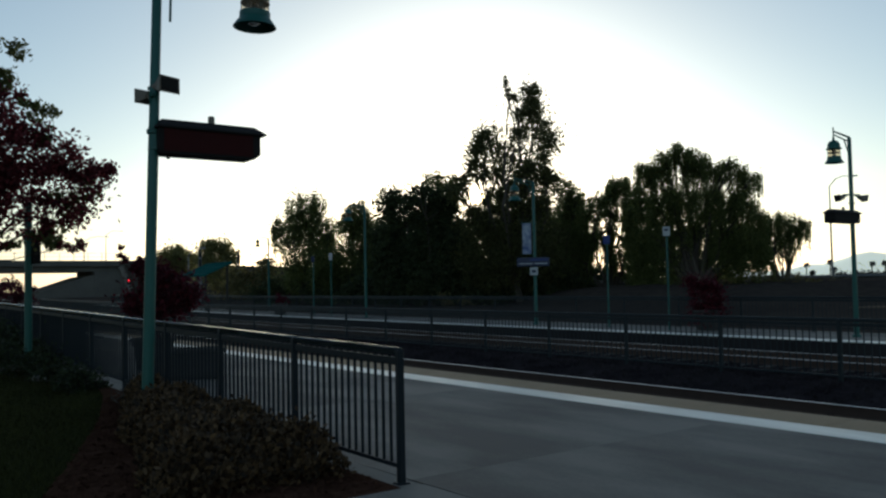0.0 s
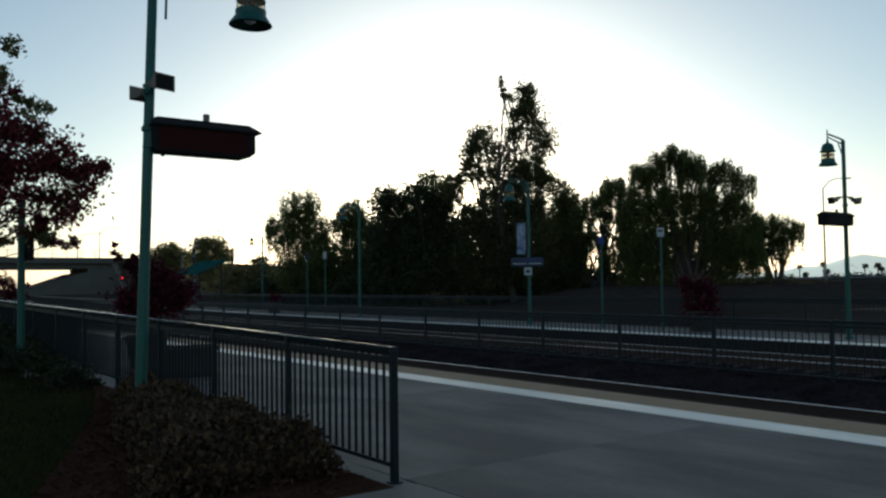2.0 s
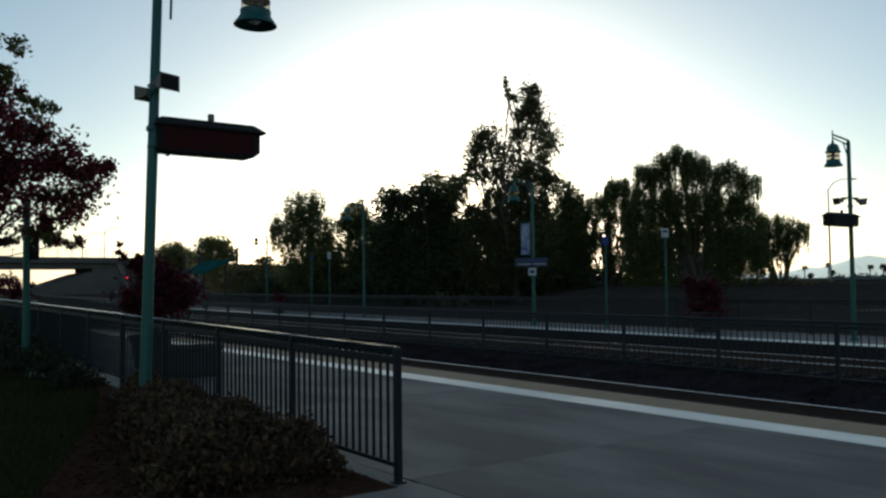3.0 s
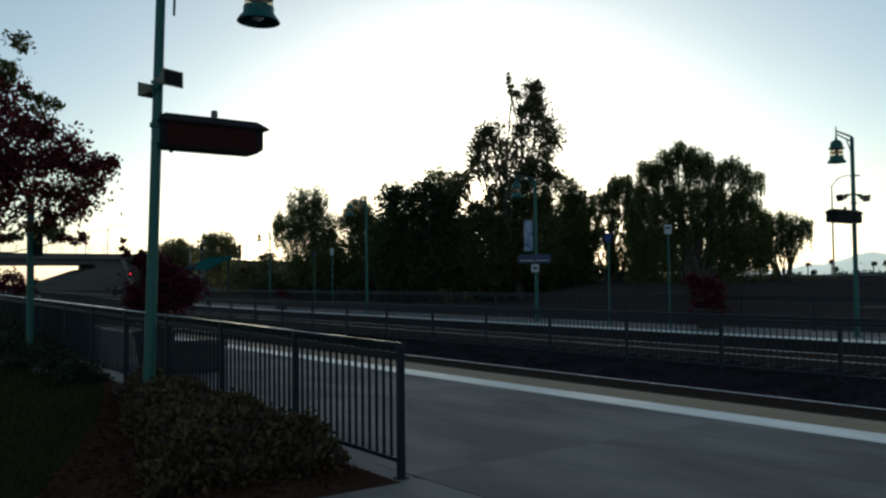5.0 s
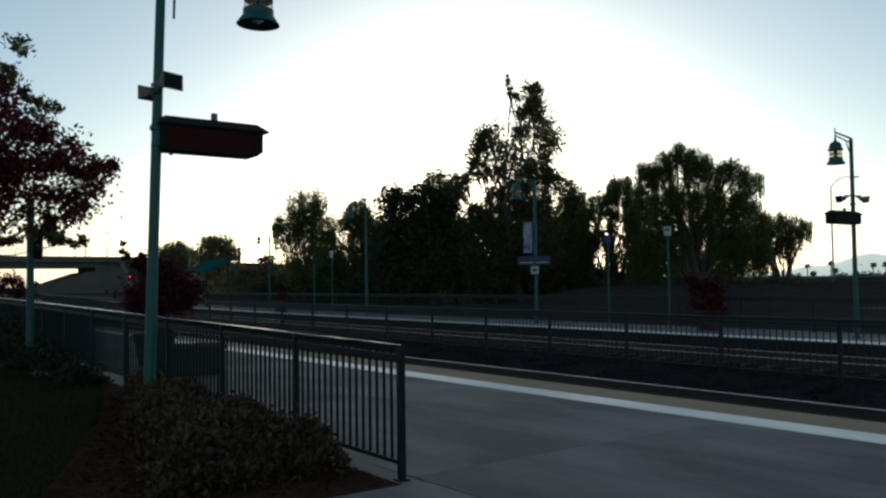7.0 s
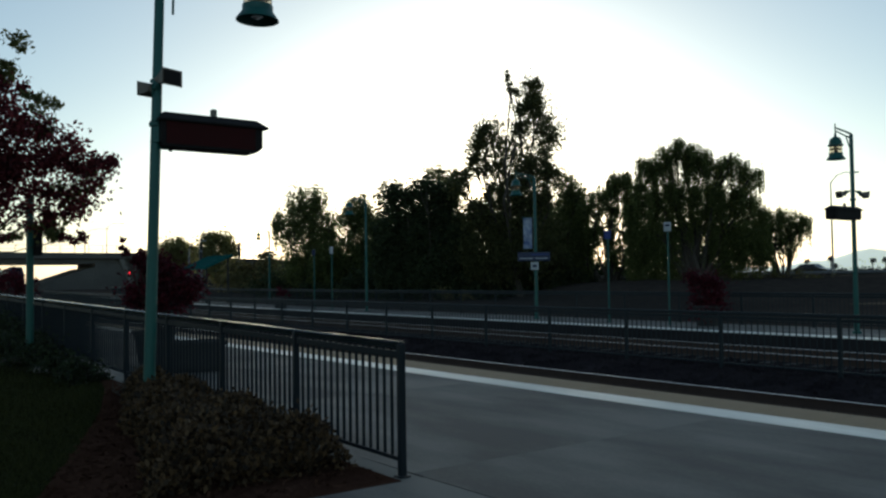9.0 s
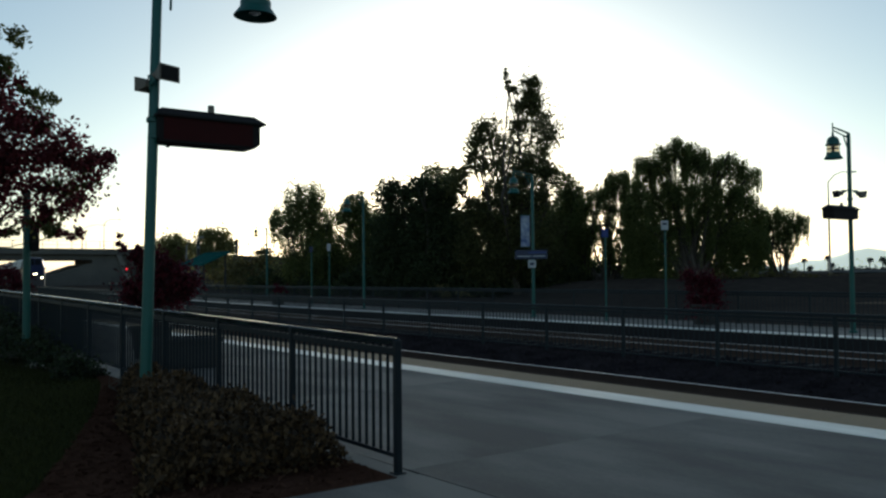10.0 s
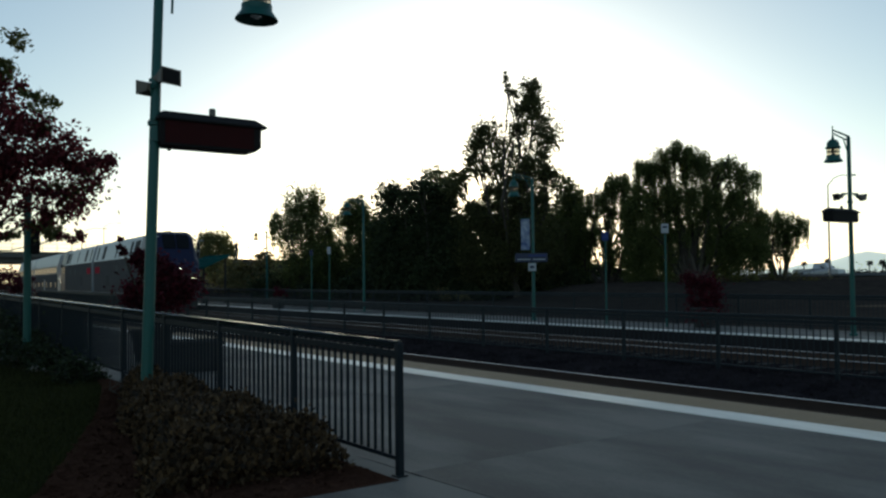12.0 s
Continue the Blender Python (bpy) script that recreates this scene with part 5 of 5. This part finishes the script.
solid("dirt_patch", bm, TAN_DIRT, "bare patch of pale dry soil beyond the fence", "bare soil", kind="structure", m=pose(-17.2, 41.0, 0.0, 0, 0, 25) @ Matrix.Diagonal((0.75, 0.75, 1, 1)), smooth=True)

# ---- distance ----
def mountains():
    rng = random.Random(12)
    bm = B()
    ridge = []
    for i in range(61):
        u = -1700 + i * 25
        peak = 42 * math.exp(-((u + 856) / 88) ** 2) + 14 * math.exp(-((u + 1150) / 120) ** 2) + 12 * math.exp(-((u + 560) / 120) ** 2) + 13 * math.exp(-((u + 985) / 55) ** 2) + 9 * math.exp(-((u + 760) / 60) ** 2) + 5 + rng.uniform(-1.5, 1.5)
        ridge.append((u, peak))
    loft(bm, [[(u, 1560, -2), (u, 1620, h * 0.55), (u, 1680, h), (u, 1760, h * 0.6), (u, 1900, -2)] for u, h in ridge])
    solid("hills", bm, HILL, "pale hills on the horizon, a faint glow for their haze", "hills", kind="structure", smooth=True)


mountains()


def palm(x, y, h, seed):
    rng = np.random.default_rng(seed)
    top = thing("palm_tree", "tall thin palm tree far away near the hills", "palm tree", pose(x, y, 0), "far palm trees")
    bm = B()
    limb(bm, [(0, 0, -0.3), (0.1, 0, h * 0.5), (0.2, 0, h)], 0.28, 0.2, 8)
    part("trunk", bm, BARK, top)
    q = []
    for i in range(46):
        th, el = rng.random() * 6.283, rng.uniform(-0.9, 1.0)
        d = np.array([math.cos(th) * math.cos(el), math.sin(th) * math.cos(el), math.sin(el)])
        s = np.array([-math.sin(th), math.cos(th), 0]) * 0.35
        c, ln = np.array([0.2, 0, h]), rng.uniform(1.2, 1.9)
        q.append([c, c + d * ln * 0.6 + s, c + d * ln - np.array([0, 0, 0.5]), c + d * ln * 0.6 - s])
    ob = new("fronds", quads_mesh("fronds", q, PALM_LEAF))
    ob.parent = top


for i, (x, y, h) in enumerate(((-192.2, 327.8, 6.6), (-190.5, 329, 3.6), (-183.4, 332.8, 4.6), (-184.4, 332, 7.5), (-171.2, 339.2, 6.4), (-167.1, 341.3, 6.6), (-166.0, 341.9, 5.2), (-176.6, 336.5, 3.2))):
    palm(x, y, h, 80 + i)
for i, (x, y) in enumerate(((-200, 322), (-180, 335), (-174, 338), (-168, 343), (-160, 345), (-152, 348))):
    tree("hazy low trees on the horizon", pose(x, y, 0, 0, 0, 30), [(0, 1.8, 4.0, 1.2), (-4, 1.4, 3.0, 0.8), (4, 1.5, 3.5, 1.0)], PALM_LEAF, 90, 0.9, 90 + i, trunk=0.1, clump=0.7)

bm = B()
bmesh.ops.create_uvsphere(bm, u_segments=24, v_segments=12, radius=38)
solid("sun_disc", bm, SUN_GLOW, "low setting sun behind the trees", "sun", kind="structure", m=Matrix.Translation((-3401, 2755, 445)), smooth=True)


# ---- train ----
def ring(x, half, z0, z1, shoulder, roof):
    """A cross-section of a car body at x: sides, sloped shoulder, roof."""
    return [(x, -half, z0), (x, half, z0), (x, half, shoulder), (x, half - 0.34, roof - 0.14), (x, half - 0.62, roof), (x, -half + 0.62, roof), (x, -half + 0.34, roof - 0.14), (x, -half, shoulder)]


def bogie(parent, x):
    frame_bm = box(box(B(), x - 1.9, x + 1.9, -1.12, -0.98, 0.38, 0.72, 0.03), x - 1.9, x + 1.9, 0.98, 1.12, 0.38, 0.72, 0.03)
    box(frame_bm, x - 0.3, x + 0.3, -1.0, 1.0, 0.5, 0.8)
    b = part("bogie", frame_bm, UNDERCAR, parent)
    for dx in (-1.35, 1.35):
        bm = B()
        for y in (-0.75, 0.75):
            rod(bm, (x + dx, y - 0.065, 0.5), (x + dx, y + 0.065, 0.5), 0.5, 0.5, 24)
        rod(bm, (x + dx, -0.75, 0.5), (x + dx, 0.75, 0.5), 0.09)
        part("wheelset", bm, UNDERCAR, b)


def locomotive():
    """Nose at x = 0, the body reaching back along -x; z = 0 is the rail's top."""
    top = thing("locomotive", "silver and navy streamlined diesel locomotive, headlights lit, rolling in", "locomotive")
    secs = [ring(-20.9, 1.52, 0.95, 0, 3.48, 4.92), ring(-4.4, 1.52, 0.95, 0, 3.48, 4.92)]
    part("body", loft(B(), secs), SILVER, top)
    nose = [ring(-4.39, 1.53, 0.95, 0, 3.55, 5.0), ring(-2.4, 1.53, 0.9, 0, 3.55, 5.08), ring(-1.4, 1.51, 0.75, 0, 3.5, 5.02), ring(-1.0, 1.49, 0.65, 0, 3.4, 4.82), ring(-0.7, 1.47, 0.6, 0, 3.2, 4.4),
            ring(-0.4, 1.42, 0.5, 0, 2.8, 3.65), ring(-0.1, 1.34, 0.5, 0, 2.4, 2.95), ring(0.0, 1.26, 0.55, 0, 2.3, 2.75)]
    part("nose", loft(B(), nose), NAVY, top, "navy blue raked nose")
    for s in (-1, 1):
        part("windshield", loft(B(), [[(x, min(s * 0.05, s * w), z), (x, max(s * 0.05, s * w), z), (x + 0.05, max(s * 0.05, s * w), z + 0.04), (x + 0.05, min(s * 0.05, s * w), z + 0.04)] for x, w, z in ((-1.02, 0.84, 4.82), (-0.7, 0.84, 4.4), (-0.5, 0.8, 3.9))]), DARK_GLASS, top, "dark sloping windshield")
        part("number_board", box(B(), -1.25, -0.95, s * 0.98, s * 1.2, 4.55, 4.72, 0.01), WHITE_SIGN, top, "pale number board")
        part("mirror", box(B(), -2.75, -2.6, s * 1.55, s * 1.72, 3.3, 3.6, 0.02), UNDERCAR, top)
    part("roof", loft(B(), [[(x, -0.88, 4.91), (x, 0.88, 4.91), (x, 0.7, 5.0), (x, -0.7, 5.0)] for x in (-20.6, -3.0)]), TRAIN_ROOF, top)
    for x in (-17.5, -14.5, -9.0):
        part("roof_fan", rod(B(), (x, 0, 4.99), (x, 0, 5.07), 0.6, 0.55, 20), TRAIN_ROOF, top)
    part("horn", rod(rod(B(), (-3.4, 0.2, 5.06), (-3.0, 0.2, 5.1), 0.04, 0.09, 12), (-3.4, -0.1, 5.06), (-3.05, -0.1, 5.1), 0.04, 0.08, 12), UNDERCAR, top)
    for s in (-1, 1):
        part("side_panel", box(B(), -20.85, -4.42, s * 1.505, s * 1.5235, 0.97, 3.46), TRAIN_GREY, top, "dull grey side panel")
        part("cab_window", box(B(), -3.75, -2.85, s * 1.528, s * 1.54, 2.75, 3.38, 0.004), DARK_GLASS, top)
        part("cab_door", box(B(), -5.4, -4.75, s * 1.52, s * 1.534, 1.2, 3.3, 0.004), TRAIN_GREY, top)
        part("emblem", box(B(), -20.2, -18.2, s * 1.52, s * 1.53, 2.5, 3.02, 0.004), RED_STRIPE, top, "red emblem panel")
        part("filler_box", box(B(), -15.6, -14.4, s * 1.52, s * 1.532, 1.5, 2.3, 0.004), UNDERCAR, top)
        for x in (-8.2, -11.4):
            part("grille", box(B(), x - 0.5, x + 0.5, s * 1.52, s * 1.535, 2.5, 3.05, 0.004), TRAIN_ROOF, top)
        for x0, x1 in ((-6.3, -4.8), (-7.6, -6.9), (-12.5, -12.1), (-17.6, -16.5), (-19.9, -19.4)):
            part("shoulder_vent", loft(B(), [[(x, s * 1.495, 3.6), (x, s * 1.235, 4.62), (x, s * 1.205, 4.62), (x, s * 1.465, 3.6)] for x in (x0, x1)]), UNDERCAR, top)
        part("ditch_light", rod(B(), (-0.2, s * 0.98, 2.0), (0.1, s * 0.98, 2.0), 0.13, 0.12, 18), HEADLIGHT, top, "lit ditch light")
        part("headlight", rod(B(), (-0.35, s * 0.17, 2.55), (0.06, s * 0.17, 2.55), 0.11, 0.11, 18), HEADLIGHT, top, "lit headlight")
    part("front_apron", loft(B(), [[(x, -h, z0), (x, h, z0), (x, h, z1), (x, -h, z1)] for x, h, z0, z1 in ((-1.4, 1.53, 0.62, 2.35), (-0.35, 1.44, 0.5, 2.4), (0.02, 1.3, 0.5, 2.38), (0.04, 1.2, 0.55, 2.3))]), TRAIN_GREY, top, "dull grey lower front")
    part("pilot", loft(B(), [[(-1.2, -1.3, 0.15), (0.25, -1.2, 0.12), (0.25, 1.2, 0.12), (-1.2, 1.3, 0.15)], [(-1.2, -1.3, 0.62), (0.1, -1.2, 0.6), (0.1, 1.2, 0.6), (-1.2, 1.3, 0.62)]]), UNDERCAR, top)
    part("coupler", box(B(), 0.05, 0.55, -0.14, 0.14, 0.7, 0.98, 0.03), UNDERCAR, top)
    part("fuel_tank", box(B(), -13.2, -8.0, -1.3, 1.3, 0.25, 0.94, 0.08), UNDERCAR, top)
    bogie(top, -4.4)
    bogie(top, -16.8)
    return top


def coach(label):
    """A two-level silver coach; its front end at x = 0."""
    top = thing("passenger_coach", label, "railway coach", group="coaches of the train")
    L, rf = 25.6, 4.92
    part("body", loft(B(), [ring(-L, 1.54, 0.55, 0, 3.6, rf), ring(0, 1.54, 0.55, 0, 3.6, rf)]), SILVER, top)
    part("roof", loft(B(), [[(x, -0.9, rf - 0.01), (x, 0.9, rf - 0.01), (x, 0.6, rf + 0.1), (x, -0.6, rf + 0.1)] for x in (-L + 0.1, -0.1)]), TRAIN_ROOF, top)
    for s in (-1, 1):
        part("side_panel", box(B(), -L + 0.05, -0.05, s * 1.525, s * 1.5435, 0.57, 2.7), TRAIN_GREY, top, "dull grey side panel")
        part("window_band", box(B(), -L + 0.6, -0.6, s * 1.54, s * 1.547, 2.75, 3.5), NAVY, top, "dark upper window band")
        for i in range(11):
            x = -1.9 - i * 2.2
            part("window", box(B(), x - 0.75, x + 0.75, s * 1.546, s * 1.552, 2.82, 3.42), DARK_GLASS, top)
            if i % 2 == 0:
                part("window", box(B(), x - 0.6, x + 0.6, s * 1.54, s * 1.552, 1.2, 1.8), DARK_GLASS, top)
        part("door", box(B(), -13.4, -12.4, s * 1.54, s * 1.553, 0.6, 2.1, 0.004), SILVER, top)
    part("gangway", box(B(), 0.0, 0.35, -0.8, 0.8, 0.9, 3.6, 0.05), UNDERCAR, top)
    bogie(top, -3.2)
    bogie(top, -L + 3.2)
    return top


engine = locomotive()
second_engine = tagged(copy_thing(engine, pose(0, 0, 0)), "silver and navy diesel locomotive coupled backwards as second unit")
coach_one = coach("silver two-level passenger coach behind the locomotives")
coach_two = copy_thing(coach_one, pose(0, 0, 0))


# ---- road vehicles ----
def car(paint, label, L=4.6, h=1.45, pickup=False):
    """A road vehicle with its front at +x; z = 0 is the road."""
    top = thing("car", label, "car", group="cars on the road")
    w, k = 0.9, h / 1.45
    if pickup:
        prof = [(-L / 2, 0.45), (-L / 2, 1.05 * k), (-0.35, 1.08 * k), (-0.25, 1.72 * k), (0.95, 1.75 * k), (1.6, 1.12 * k), (L / 2 - 0.1, 0.98 * k), (L / 2, 0.5)]
    else:
        prof = [(-L / 2, 0.4), (-L / 2 - 0.02, 0.8 * k), (-L / 2 + 0.35, 0.95 * k), (-L / 2 + 0.95, 1.38 * k), (0.25, 1.45 * k), (1.0, 0.98 * k), (L / 2 - 0.15, 0.75 * k), (L / 2, 0.4)]
    part("body", loft(B(), [[(x, y * w * (0.82 if z > 1.1 * k else 1), z) for x, z in prof] for y in (-1, 1)]), paint, top)
    for s in (-1, 1):
        a, b = (-0.15, 0.85) if pickup else (-1.1, 0.35)
        part("side_window", loft(B(), [[(a, s * 0.77, 1.06 * k), (b + 0.35, s * 0.77, 1.06 * k), (b, s * 0.755, 1.36 * k), (a + 0.15, s * 0.755, 1.36 * k)], [(a, s * 0.80, 1.06 * k), (b + 0.35, s * 0.80, 1.06 * k), (b, s * 0.77, 1.36 * k), (a + 0.15, s * 0.77, 1.36 * k)]]), DARK_GLASS, top)
        part("headlight", box(B(), L / 2 - 0.12, L / 2 + 0.01, s * 0.6 - 0.15, s * 0.6 + 0.15, 0.6 * k, 0.72 * k), WHITE_SIGN, top)
        for x in (-L * 0.3, L * 0.31):
            wheel = part("wheel", rod(B(), (x, s * 0.70, 0.33), (x, s * 0.92, 0.33), 0.33, 0.33, 20), RUBBER, top)
            part("rim", rod(B(), (x, s * 0.915, 0.33), (x, s * 0.93, 0.33), 0.2, 0.18, 16), GALV, wheel)
    return top


car_one = car(CAR_BLACK, "dark saloon car driving along the road")
car_two = car(CAR_BLACK, "black hatchback driving along the road", 4.7, 1.62)
truck = car(CAR_SILVER, "silver pickup truck driving along the road", 5.9, 1.5, True)

# ---- pieces of the platform ----
tiles()


# ---- things that move ----
TRAIN_T = (0, 8.8, 9.5, 10.5, 11.0, 11.5, 12.0)
TRAIN_U = (-586.0, -193.5, -163.0, -118.0, -96.3, -75.8, -54.1)  # where the train's nose is


def slide(ob, rows, y, z, back=0.0):
    walk(ob, [(t, pose(u - back, y, z)) for t, u in rows])


def roll_in(ob, back, length, turned=False):
    """Keys a rail vehicle along the track: its front rides back metres behind the train's nose."""
    rows = []
    for k in range(49):
        t = k * 0.25
        u = float(np.interp(t, TRAIN_T, TRAIN_U)) - back
        m = pose(u, 18.575 + bend(u), -0.2 + rise(u), 0, math.degrees(tilt(u - length, length)), math.degrees(swing(u - length, length)))
        rows.append((t, m @ pose(-20.9, 0, 0, 0, 0, 180) if turned else m))
    walk(ob, rows)


def motions():
    roll_in(engine, 0.0, 21)
    roll_in(second_engine, 21.7, 21, True)
    roll_in(coach_one, 44.0, 25)
    roll_in(coach_two, 70.3, 25)
    slide(car_one, [(0, -229.0), (9.0, -58.6), (9.5, -50.0), (12, -7.0)], 101.5, 1.32)
    slide(car_two, [(0, -311.0), (10.3, -58.2), (10.5, -53.0), (12, -14.0)], 101.5, 1.32)
    slide(truck, [(0, -300.0), (11.8, -61.5), (12, -57.5)], 101.5, 1.32)


motions()
